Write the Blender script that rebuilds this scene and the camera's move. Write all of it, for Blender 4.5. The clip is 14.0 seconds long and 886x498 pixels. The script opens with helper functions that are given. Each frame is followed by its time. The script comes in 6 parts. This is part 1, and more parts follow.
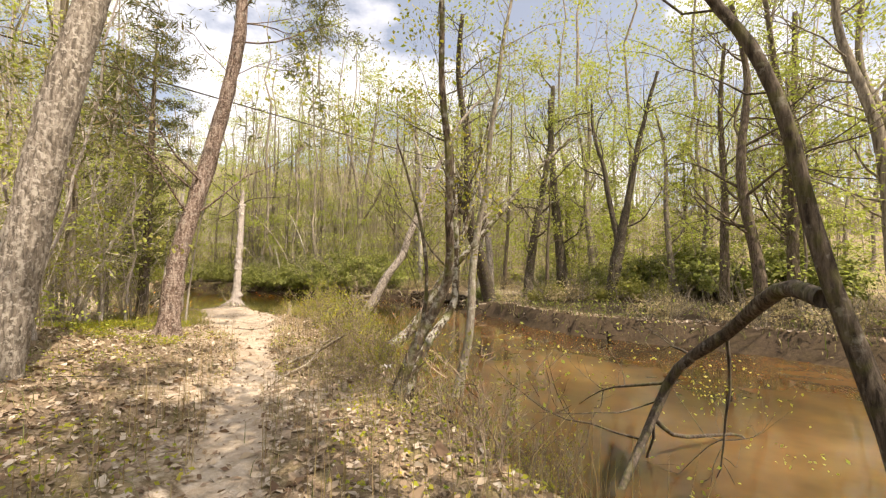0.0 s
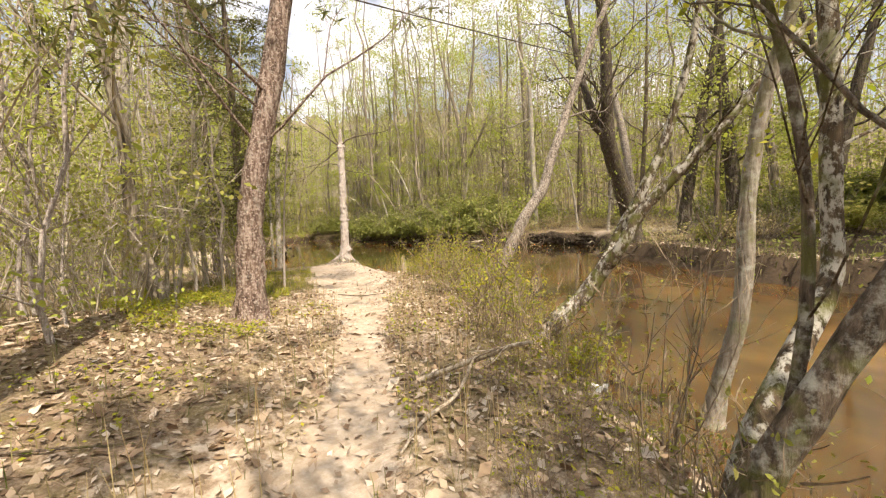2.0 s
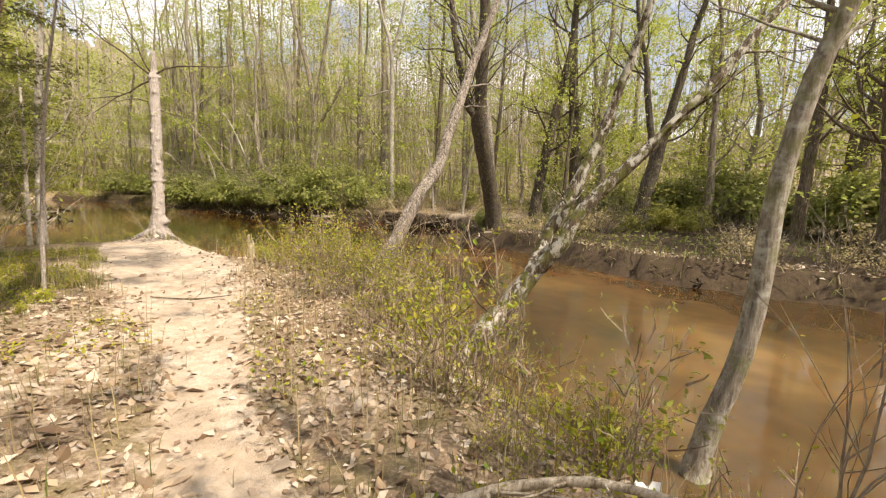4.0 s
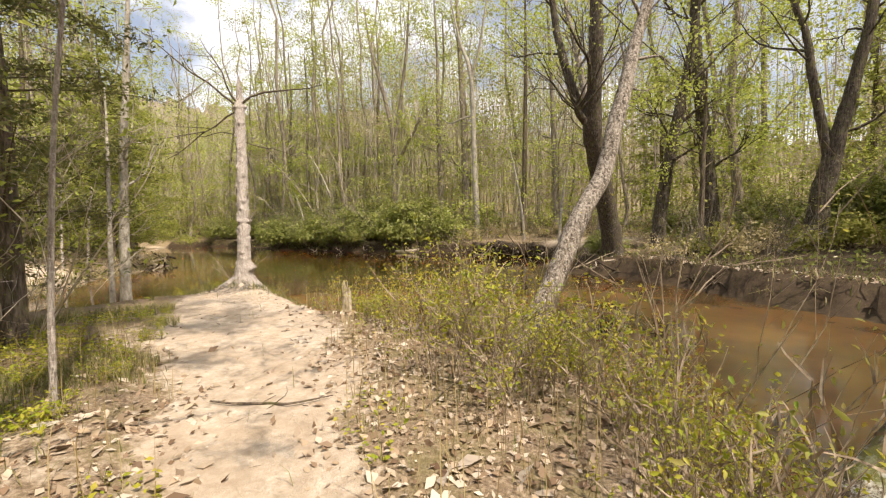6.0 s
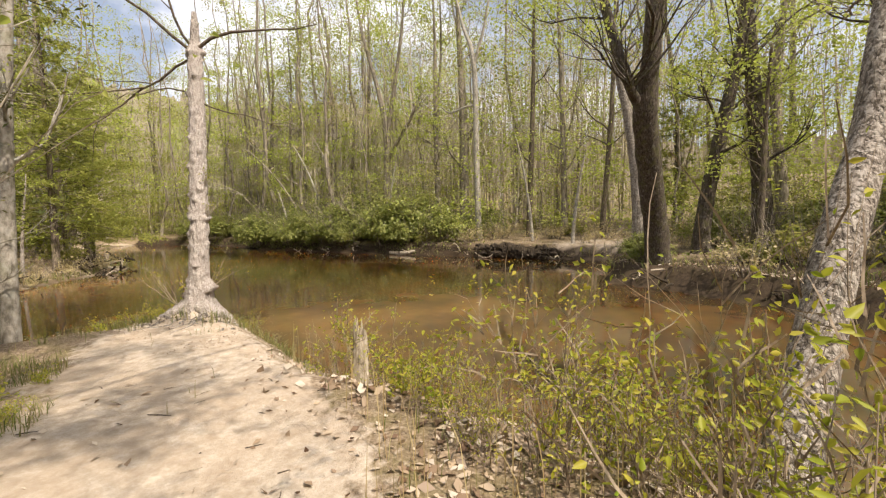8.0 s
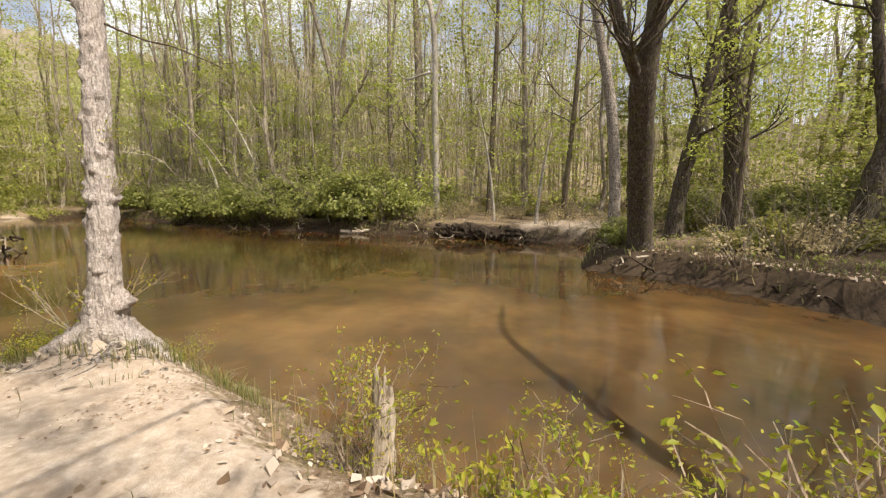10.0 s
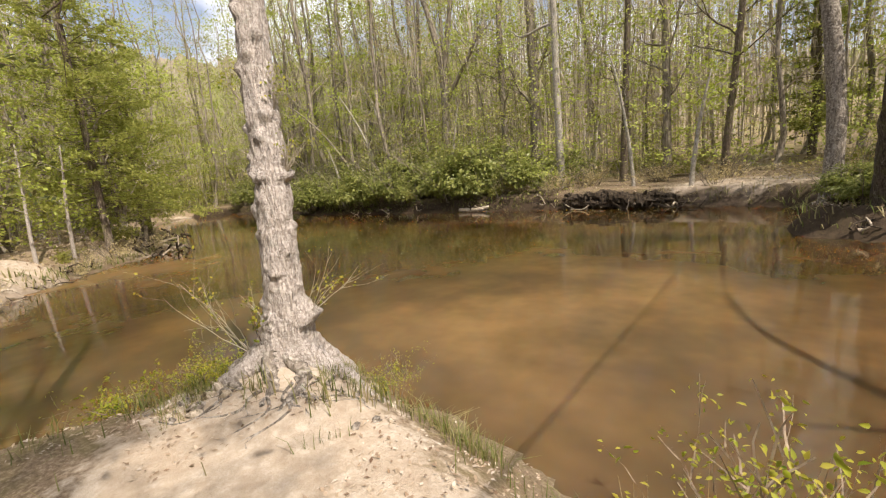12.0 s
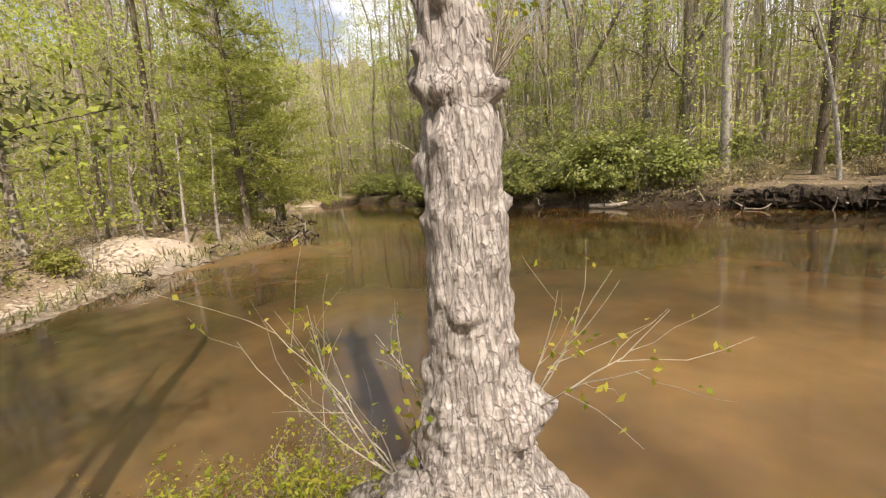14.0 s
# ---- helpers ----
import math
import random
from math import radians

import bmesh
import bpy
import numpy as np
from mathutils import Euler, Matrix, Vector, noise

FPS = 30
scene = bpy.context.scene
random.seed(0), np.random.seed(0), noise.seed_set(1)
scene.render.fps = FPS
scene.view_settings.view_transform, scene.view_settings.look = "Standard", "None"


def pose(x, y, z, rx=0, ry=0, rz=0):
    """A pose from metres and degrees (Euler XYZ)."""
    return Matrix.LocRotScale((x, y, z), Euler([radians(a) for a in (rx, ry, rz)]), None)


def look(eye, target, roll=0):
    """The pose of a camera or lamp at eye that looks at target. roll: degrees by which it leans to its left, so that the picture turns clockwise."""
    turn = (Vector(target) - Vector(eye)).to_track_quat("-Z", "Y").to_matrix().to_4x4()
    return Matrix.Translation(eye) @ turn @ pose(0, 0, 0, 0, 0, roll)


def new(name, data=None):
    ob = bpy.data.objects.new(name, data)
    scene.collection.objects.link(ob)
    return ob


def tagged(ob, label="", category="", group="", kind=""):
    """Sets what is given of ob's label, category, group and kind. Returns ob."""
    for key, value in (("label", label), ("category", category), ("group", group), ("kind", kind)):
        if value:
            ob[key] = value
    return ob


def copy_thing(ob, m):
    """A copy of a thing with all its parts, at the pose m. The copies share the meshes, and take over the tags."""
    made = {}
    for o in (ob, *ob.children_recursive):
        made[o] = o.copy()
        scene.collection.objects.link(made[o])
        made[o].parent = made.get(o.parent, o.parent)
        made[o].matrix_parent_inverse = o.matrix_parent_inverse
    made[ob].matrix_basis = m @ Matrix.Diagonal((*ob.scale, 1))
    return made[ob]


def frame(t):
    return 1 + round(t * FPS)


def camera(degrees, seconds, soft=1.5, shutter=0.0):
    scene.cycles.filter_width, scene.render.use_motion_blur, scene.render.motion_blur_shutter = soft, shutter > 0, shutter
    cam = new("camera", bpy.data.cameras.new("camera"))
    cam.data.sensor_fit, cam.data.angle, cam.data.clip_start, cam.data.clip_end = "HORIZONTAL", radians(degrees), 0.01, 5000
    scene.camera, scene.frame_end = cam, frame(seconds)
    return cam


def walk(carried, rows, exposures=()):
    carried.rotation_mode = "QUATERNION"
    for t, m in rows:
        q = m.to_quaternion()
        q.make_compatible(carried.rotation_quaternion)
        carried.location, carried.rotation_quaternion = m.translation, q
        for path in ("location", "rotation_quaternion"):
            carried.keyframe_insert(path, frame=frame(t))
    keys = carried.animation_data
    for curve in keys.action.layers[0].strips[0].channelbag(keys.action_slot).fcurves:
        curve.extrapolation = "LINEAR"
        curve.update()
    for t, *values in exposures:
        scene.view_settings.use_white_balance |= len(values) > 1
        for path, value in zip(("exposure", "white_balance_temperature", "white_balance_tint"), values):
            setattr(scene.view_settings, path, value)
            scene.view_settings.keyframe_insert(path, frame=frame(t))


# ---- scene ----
cam = camera(95.0, 14.0, soft=1.25)
PATH = [
    (0, (4.386, 5.388, 1.444), (3.438, 7.145, 1.57), 0.6),
    (0.5, (3.723, 5.954, 1.392), (2.858, 7.758, 1.383), 1.3),
    (1, (2.866, 6.663, 1.417), (1.573, 8.186, 1.503), 2.0),
    (1.5, (2.265, 7.102, 1.438), (0.966, 8.62, 1.353), 2.0),
    (2, (1.685, 7.645, 1.421), (0.33, 9.11, 1.277), -2.9),
    (2.5, (1.1, 7.986, 1.42), (-0.011, 9.628, 1.154), 3.4),
    (3, (0.709, 8.304, 1.414), (-0.232, 10.047, 1.131), -0.8),
    (3.2, (0.536, 8.43, 1.494), (-0.193, 10.268, 1.192), 2.8),
    (5.3, (-1.433, 9.568, 1.505), (-2.135, 11.428, 1.288), 1.7),
    (5.5, (-1.754, 9.940, 1.399), (-2.657, 11.723, 1.324), -0.8),
    (6, (-2.222, 10.451, 1.409), (-3.251, 12.161, 1.281), -1.6),
    (6.5, (-2.645, 10.956, 1.427), (-3.359, 12.794, 1.092), -3.9),
    (7, (-3.409, 11.497, 1.416), (-4.351, 13.259, 1.326), -1.3),
    (7.5, (-3.997, 11.807, 1.475), (-4.619, 13.698, 1.287), -0.2),
    (8, (-4.596, 12.396, 1.478), (-5.556, 14.145, 1.340), -1.0),
    (8.2, (-4.913, 12.489, 1.452), (-5.787, 14.274, 1.231), 1.7),
    (10.3, (-6.44, 13.59, 1.637), (-7.12, 15.449, 1.356), -0.4),
    (10.5, (-6.631, 13.675, 1.628), (-7.363, 15.5, 1.266), -2.9),
    (11, (-7.046, 13.817, 1.575), (-7.772, 15.65, 1.237), -2.8),
    (11.5, (-7.523, 13.934, 1.504), (-8.175, 15.752, 0.985), -1.0),
    (12, (-8.159, 14.29, 1.467), (-9.292, 15.9, 1.116), -5.0),
    (12.5, (-8.58, 14.446, 1.417), (-9.683, 16.062, 1.002), -5.8),
    (13, (-9.093, 14.687, 1.339), (-10.444, 16.11, 0.951), -6.2),
    (13.5, (-9.601, 14.891, 1.327), (-11.001, 16.247, 0.877), -1.0),
    (14, (-9.99, 15.164, 1.283), (-11.501, 16.431, 0.951), -4.4),
]
walk(cam, [(t, look(eye, target, roll)) for t, eye, target, roll in PATH], [(0, 0.58, 7350, 14), (3, 0.58, 7300, 14), (5.5, 0.44, 7100, 13), (8, 0.34, 6900, 13), (14, 0.36, 6750, 14)])

# ---- light ----
SUN_DIR = Vector((0.93, -0.29, 1.36)).normalized()
world = bpy.data.worlds.new("sky")
scene.world = world
world.use_nodes = True
wt = world.node_tree
wt.nodes.clear()
w_out = wt.nodes.new("ShaderNodeOutputWorld")
w_bg = wt.nodes.new("ShaderNodeBackground")
w_sky = wt.nodes.new("ShaderNodeTexSky")
w_sky.sky_type = "NISHITA"
w_sky.sun_disc = False
w_sky.sun_elevation = math.asin(SUN_DIR.z)
w_sky.sun_rotation = math.atan2(SUN_DIR.x, SUN_DIR.y)
w_sky.air_density, w_sky.dust_density = 1.0, 3.5
w_co = wt.nodes.new("ShaderNodeTexCoord")
w_map = wt.nodes.new("ShaderNodeMapping")
w_map.inputs["Scale"].default_value = (1.6, 1.6, 3.2)
w_map.inputs["Location"].default_value = (0.35, 0.2, 0.1)
w_noise = wt.nodes.new("ShaderNodeTexNoise")
w_noise.inputs["Scale"].default_value = 1.7
w_noise.inputs["Detail"].default_value = 7.0
w_noise.inputs["Roughness"].default_value = 0.55
w_ramp = wt.nodes.new("ShaderNodeValToRGB")
w_ramp.color_ramp.elements[0].position = 0.46
w_ramp.color_ramp.elements[0].color = (0.2, 0.2, 0.2, 1)
w_ramp.color_ramp.elements[1].position = 0.58
w_mix = wt.nodes.new("ShaderNodeMixRGB")
w_mix.inputs["Color2"].default_value = (6.6, 6.9, 7.6, 1.0)
wt.links.new(w_co.outputs["Generated"], w_map.inputs["Vector"])
wt.links.new(w_map.outputs["Vector"], w_noise.inputs["Vector"])
wt.links.new(w_noise.outputs["Fac"], w_ramp.inputs["Fac"])
wt.links.new(w_ramp.outputs["Color"], w_mix.inputs["Fac"])
wt.links.new(w_sky.outputs["Color"], w_mix.inputs["Color1"])
wt.links.new(w_mix.outputs["Color"], w_bg.inputs["Color"])
wt.links.new(w_bg.outputs["Background"], w_out.inputs["Surface"])
w_bg.inputs["Strength"].default_value = 0.14

sun = new("sun", bpy.data.lights.new("sun", "SUN"))
sun.data.energy = 4.8
sun.data.angle = radians(0.55)
sun.data.color = (1.0, 0.93, 0.82)
sun.matrix_world = look(SUN_DIR * 60, (0, 0, 0))


# ---- materials ----
def shader(name):
    m = bpy.data.materials.new(name)
    m.use_nodes = True
    t = m.node_tree
    b = t.nodes["Principled BSDF"]
    return m, t, b


def node(t, kind, **inputs):
    n = t.nodes.new(kind)
    for key, value in inputs.items():
        n.inputs[key.replace("_", " ")].default_value = value
    return n


def ramp_of(t, source, stops):
    r = t.nodes.new("ShaderNodeValToRGB")
    while len(r.color_ramp.elements) < len(stops):
        r.color_ramp.elements.new(0.5)
    for e, (p, c) in zip(r.color_ramp.elements, stops):
        e.position, e.color = p, (*c, 1.0)
    t.links.new(source, r.inputs["Fac"])
    return r.outputs["Color"]


def mixed(t, fac, a, b, mode="MIX"):
    n = t.nodes.new("ShaderNodeMixRGB")
    n.blend_type = mode
    for key, value in (("Fac", fac), ("Color1", a), ("Color2", b)):
        if isinstance(value, (int, float)):
            n.inputs[key].default_value = value
        elif isinstance(value, tuple):
            n.inputs[key].default_value = (*value, 1.0)
        else:
            t.links.new(value, n.inputs[key])
    return n.outputs["Color"]


def noise_of(t, scale, detail=4.0, rough=0.6, stretch=None, co="Object"):
    c = t.nodes.new("ShaderNodeTexCoord")
    source = c.outputs[co]
    if stretch:
        mp = t.nodes.new("ShaderNodeMapping")
        mp.inputs["Scale"].default_value = stretch
        t.links.new(source, mp.inputs["Vector"])
        source = mp.outputs["Vector"]
    n = node(t, "ShaderNodeTexNoise", Scale=scale, Detail=detail, Roughness=rough)
    t.links.new(source, n.inputs["Vector"])
    return n.outputs["Fac"]


def bump_of(t, b, height, strength, distance):
    n = node(t, "ShaderNodeBump", Strength=strength, Distance=distance)
    t.links.new(height, n.inputs["Height"])
    t.links.new(n.outputs["Normal"], b.inputs["Normal"])


def bark(name, dark, mid, light, scale=26.0, moss=0.0, lichen=0.0, depth=0.02, plates=0.0, grain=0.18, blotch=0.0, slender=0.42):
    m, t, b = shader(name)
    ridges = noise_of(t, scale, 6, 0.7, (1, 1, grain))
    patches = noise_of(t, 3.0, 4, 0.6)
    col = ramp_of(t, ridges, [(0.36, dark), (0.5, mid), (0.66, light)])
    col = mixed(t, ramp_of(t, patches, [(0.35, (0, 0, 0)), (0.65, (0.55, 0.55, 0.55))]), col, mixed(t, 1.0, col, (0.75, 0.72, 0.68), "MULTIPLY"))
    if plates:
        c = t.nodes.new("ShaderNodeTexCoord")
        mp = t.nodes.new("ShaderNodeMapping")
        mp.inputs["Scale"].default_value = (1, 1, slender)
        vo = node(t, "ShaderNodeTexVoronoi", Scale=plates, Randomness=1.0)
        vo.feature = "DISTANCE_TO_EDGE"
        t.links.new(c.outputs["Object"], mp.inputs["Vector"])
        t.links.new(mp.outputs["Vector"], vo.inputs["Vector"])
        crack = ramp_of(t, mixed(t, 0.35, vo.outputs["Distance"], ridges), [(0.10, (0.3, 0.3, 0.3)), (0.26, (1, 1, 1))])
        col = mixed(t, crack, dark, col)
        flakes = ramp_of(t, noise_of(t, plates * 0.9, 3, 0.7), [(0.52, (0, 0, 0)), (0.60, (1, 1, 1))])
        col = mixed(t, flakes, col, light)
        ridges = mixed(t, 0.6, ridges, crack)
    if lichen:
        col = mixed(t, ramp_of(t, noise_of(t, 9.0, 5, 0.7), [(0.6 - 0.12 * lichen, (0, 0, 0)), (0.66, (lichen,) * 3)]), col, (0.47, 0.46, 0.40))
    if blotch:
        col = mixed(t, ramp_of(t, noise_of(t, 11.0, 6, 0.75, (1, 1, 0.6)), [(0.49, (0, 0, 0)), (0.56, (blotch,) * 3)]), col, (0.50, 0.48, 0.42))
    if moss:
        col = mixed(t, ramp_of(t, noise_of(t, 5.0, 4, 0.6), [(0.5, (0, 0, 0)), (0.62, (moss,) * 3)]), col, (0.13, 0.14, 0.03))
    t.links.new(col, b.inputs["Base Color"])
    b.inputs["Roughness"].default_value = 0.9
    b.inputs["Specular IOR Level"].default_value = 0.2
    bump_of(t, b, ridges, 0.9, depth)
    return m


def leafy(name, colours, glow=0.35, rough=0.5):
    m, t, b = shader(name)
    g = t.nodes.new("ShaderNodeNewGeometry")
    n = len(colours) - 1
    col = ramp_of(t, g.outputs["Random Per Island"], [(k / max(n, 1), c) for k, c in enumerate(colours)])
    t.links.new(col, b.inputs["Base Color"])
    b.inputs["Roughness"].default_value = rough
    b.inputs["Specular IOR Level"].default_value = 0.25
    if glow:
        tr = t.nodes.new("ShaderNodeBsdfTranslucent")
        mx = t.nodes.new("ShaderNodeMixShader")
        mx.inputs["Fac"].default_value = glow
        t.links.new(col, tr.inputs["Color"])
        t.links.new(b.outputs["BSDF"], mx.inputs[1])
        t.links.new(tr.outputs["BSDF"], mx.inputs[2])
        t.links.new(mx.outputs["Shader"], t.nodes["Material Output"].inputs["Surface"])
    return m


BARK_GREY = bark("grey_bark", (0.10, 0.085, 0.07), (0.24, 0.205, 0.17), (0.42, 0.38, 0.33), plates=20.0)
BARK_BROWN = bark("brown_bark", (0.05, 0.04, 0.03), (0.13, 0.10, 0.075), (0.26, 0.21, 0.165), moss=0.4)
BARK_DARK = bark("dark_bark", (0.03, 0.024, 0.019), (0.085, 0.068, 0.053), (0.17, 0.14, 0.112), moss=0.3, lichen=0.3)
BARK_RED = bark("flaky_reddish_bark", (0.075, 0.05, 0.04), (0.21, 0.145, 0.115), (0.44, 0.36, 0.31), scale=24, depth=0.03, plates=30.0, lichen=0.4)
BARK_PALE = bark("pale_dead_bark", (0.32, 0.27, 0.24), (0.45, 0.395, 0.355), (0.57, 0.515, 0.47), scale=62, lichen=0.35, depth=0.03, grain=0.17, plates=48.0, slender=0.15)
BARK_LICHEN = bark("lichen_bark", (0.12, 0.10, 0.08), (0.27, 0.235, 0.19), (0.42, 0.38, 0.32), moss=0.5, lichen=0.9)
BARK_MOSS = bark("mossy_dark_bark", (0.04, 0.03, 0.022), (0.11, 0.085, 0.062), (0.24, 0.19, 0.145), moss=0.55, lichen=0.8)
BARK_BLOTCH = bark("blotched_bark", (0.035, 0.028, 0.02), (0.10, 0.075, 0.05), (0.20, 0.15, 0.10), moss=0.7, blotch=1.0)
BARK_FAR = bark("woodland_bark", (0.11, 0.092, 0.07), (0.26, 0.222, 0.17), (0.44, 0.39, 0.315), scale=14)
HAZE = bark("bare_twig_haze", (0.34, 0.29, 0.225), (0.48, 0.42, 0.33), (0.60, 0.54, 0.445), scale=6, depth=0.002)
BARK_FLAKY = bark("flaking_grey_bark", (0.06, 0.048, 0.038), (0.22, 0.185, 0.15), (0.46, 0.41, 0.355), scale=30, lichen=0.35, depth=0.03, plates=34.0, slender=0.3)
TWIG = bark("twig_bark", (0.16, 0.12, 0.085), (0.30, 0.235, 0.17), (0.44, 0.36, 0.27), scale=30, depth=0.004)
BARK_SMOOTH = bark("smooth_pale_bark", (0.20, 0.175, 0.145), (0.38, 0.345, 0.295), (0.55, 0.51, 0.45), scale=16, moss=0.25, lichen=0.7, depth=0.012, grain=0.5)
DEADWOOD = bark("bleached_wood", (0.20, 0.155, 0.11), (0.48, 0.41, 0.315), (0.70, 0.62, 0.51), scale=34, grain=0.1)
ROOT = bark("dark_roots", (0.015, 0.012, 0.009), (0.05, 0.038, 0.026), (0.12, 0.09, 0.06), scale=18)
LEAF_LIME = leafy("spring_leaves", [(0.33, 0.40, 0.065), (0.47, 0.53, 0.11), (0.40, 0.45, 0.085), (0.55, 0.56, 0.16)], 0.5)
LEAF_OLIVE = leafy("olive_leaves", [(0.21, 0.225, 0.045), (0.34, 0.325, 0.08), (0.27, 0.29, 0.055), (0.42, 0.36, 0.12)], 0.45)
LEAF_GREEN = leafy("green_leaves", [(0.15, 0.185, 0.04), (0.28, 0.31, 0.075), (0.40, 0.40, 0.13), (0.20, 0.235, 0.055)], 0.4, 0.4)
LEAF_CEDAR = leafy("cedar_sprays", [(0.20, 0.23, 0.045), (0.31, 0.335, 0.075), (0.40, 0.395, 0.10), (0.25, 0.285, 0.055)], 0.48, 0.6)
LEAF_YELLOW = leafy("fresh_yellow_green_leaves", [(0.27, 0.33, 0.028), (0.40, 0.40, 0.045), (0.48, 0.42, 0.065), (0.20, 0.29, 0.025)], 0.45, 0.4)
LEAF_PINE = leafy("pine_needles", [(0.08, 0.10, 0.03), (0.155, 0.165, 0.05), (0.23, 0.205, 0.08), (0.115, 0.135, 0.045)], 0.35, 0.6)
LEAF_BUD = leafy("tan_buds", [(0.40, 0.325, 0.185), (0.50, 0.41, 0.235), (0.44, 0.375, 0.18), (0.55, 0.45, 0.25)], 0.4)
LEAF_DRY = leafy("dry_fallen_leaves", [(0.13, 0.075, 0.045), (0.34, 0.245, 0.16), (0.50, 0.40, 0.29), (0.22, 0.14, 0.085), (0.64, 0.56, 0.46), (0.42, 0.31, 0.20)], 0.12, 0.7)
GRASS = leafy("grass_blades", [(0.11, 0.145, 0.03), (0.19, 0.21, 0.06), (0.36, 0.31, 0.15), (0.27, 0.22, 0.10), (0.15, 0.19, 0.04)], 0.35)
STRAW = leafy("dry_stalks", [(0.36, 0.27, 0.13), (0.46, 0.37, 0.19), (0.30, 0.21, 0.10), (0.52, 0.42, 0.24)], 0.2)


def make_ground_material():
    m, t, b = shader("forest_floor")
    a = t.nodes.new("ShaderNodeAttribute")
    a.attribute_name = "sand"
    # Darkening from terrain: wet soil plus shade painted into the banks.
    wet = t.nodes.new("ShaderNodeAttribute")
    wet.attribute_name = "damp_and_shade"
    n1 = noise_of(t, 2.2, 6, 0.65)
    n2 = noise_of(t, 34.0, 5, 0.7)
    n3 = noise_of(t, 9.0, 4, 0.6)
    litter = ramp_of(t, n2, [(0.3, (0.12, 0.085, 0.055)), (0.5, (0.26, 0.19, 0.125)), (0.7, (0.45, 0.36, 0.26))])
    woods = t.nodes.new("ShaderNodeAttribute")
    woods.attribute_name = "woods"
    shrubs = ramp_of(t, noise_of(t, 0.35, 6, 0.7), [(0.35, (0.17, 0.125, 0.075)), (0.5, (0.32, 0.245, 0.155)), (0.62, (0.24, 0.235, 0.09)), (0.75, (0.42, 0.33, 0.22))])
    litter = mixed(t, woods.outputs["Fac"], litter, shrubs)
    litter = mixed(t, ramp_of(t, n1, [(0.45, (0, 0, 0)), (0.62, (0.45, 0.45, 0.45))]), litter, (0.19, 0.17, 0.06))
    sand = ramp_of(t, n3, [(0.3, (0.38, 0.305, 0.23)), (0.52, (0.55, 0.465, 0.37)), (0.72, (0.70, 0.62, 0.515))])
    sand = mixed(t, ramp_of(t, noise_of(t, 1.1, 5, 0.7), [(0.42, (0, 0, 0)), (0.6, (0.6, 0.6, 0.6))]), sand, (0.45, 0.35, 0.255))
    sand = mixed(t, ramp_of(t, n2, [(0.42, (0.35, 0.35, 0.35)), (0.6, (0, 0, 0))]), sand, (0.40, 0.30, 0.20))
    edge = t.nodes.new("ShaderNodeMath")
    edge.operation = "MULTIPLY_ADD"
    edge.inputs[1].default_value = 0.9
    t.links.new(n3, edge.inputs[0])
    t.links.new(a.outputs["Fac"], edge.inputs[2])
    mask = ramp_of(t, edge.outputs["Value"], [(0.80, (0, 0, 0)), (1.14, (1, 1, 1))])
    col = mixed(t, mask, litter, sand)
    # Wet soil tone, which also carries the bank shade put into the colour.
    mud_and_shade = ramp_of(t, n3, [(0.3, (0.018, 0.012, 0.008)), (0.7, (0.062, 0.042, 0.026))])
    col = mixed(t, wet.outputs["Fac"], col, mud_and_shade)
    t.links.new(col, b.inputs["Base Color"])
    b.inputs["Roughness"].default_value = 0.95
    b.inputs["Specular IOR Level"].default_value = 0.15
    h = mixed(t, 0.5, n2, n3)
    bump_of(t, b, mixed(t, 0.35, h, noise_of(t, 90.0, 4, 0.7)), 0.9, 0.035)
    return m


def make_water_material():
    m, t, b = shader("muddy_water")
    n1 = noise_of(t, 0.17, 5, 0.65)
    n2 = noise_of(t, 1.4, 4, 0.6)
    # Broad noise patches also stand in for dark tree reflections on the water.
    col = ramp_of(t, n1, [(0.36, (0.040, 0.027, 0.013)), (0.50, (0.110, 0.068, 0.029)), (0.64, (0.215, 0.130, 0.052))])
    col = mixed(t, ramp_of(t, n2, [(0.4, (0, 0, 0)), (0.7, (0.35, 0.35, 0.35))]), col, (0.10, 0.062, 0.026))
    # Mid and right water darkened: depth plus tree shade and reflections put in colour.
    depth_and_shade = t.nodes.new("ShaderNodeAttribute")
    depth_and_shade.attribute_name = "depth_and_shade"
    col = mixed(t, depth_and_shade.outputs["Fac"], col, mixed(t, 1.0, col, (0.62, 0.57, 0.47), "MULTIPLY"))
    t.links.new(col, b.inputs["Base Color"])
    b.inputs["Roughness"].default_value = 0.055
    b.inputs["IOR"].default_value = 1.33
    b.subsurface_method = "RANDOM_WALK"
    b.inputs["Subsurface Weight"].default_value = 1.0
    b.inputs["Subsurface Radius"].default_value = (1.0, 0.5, 0.2)
    b.inputs["Subsurface Scale"].default_value = 0.35
    r1 = noise_of(t, 2.2, 3, 0.5, (1.0, 0.5, 1.0))
    r2 = noise_of(t, 0.5, 2, 0.5)
    bump_of(t, b, mixed(t, 0.4, r1, r2), 0.11, 0.1)
    return m


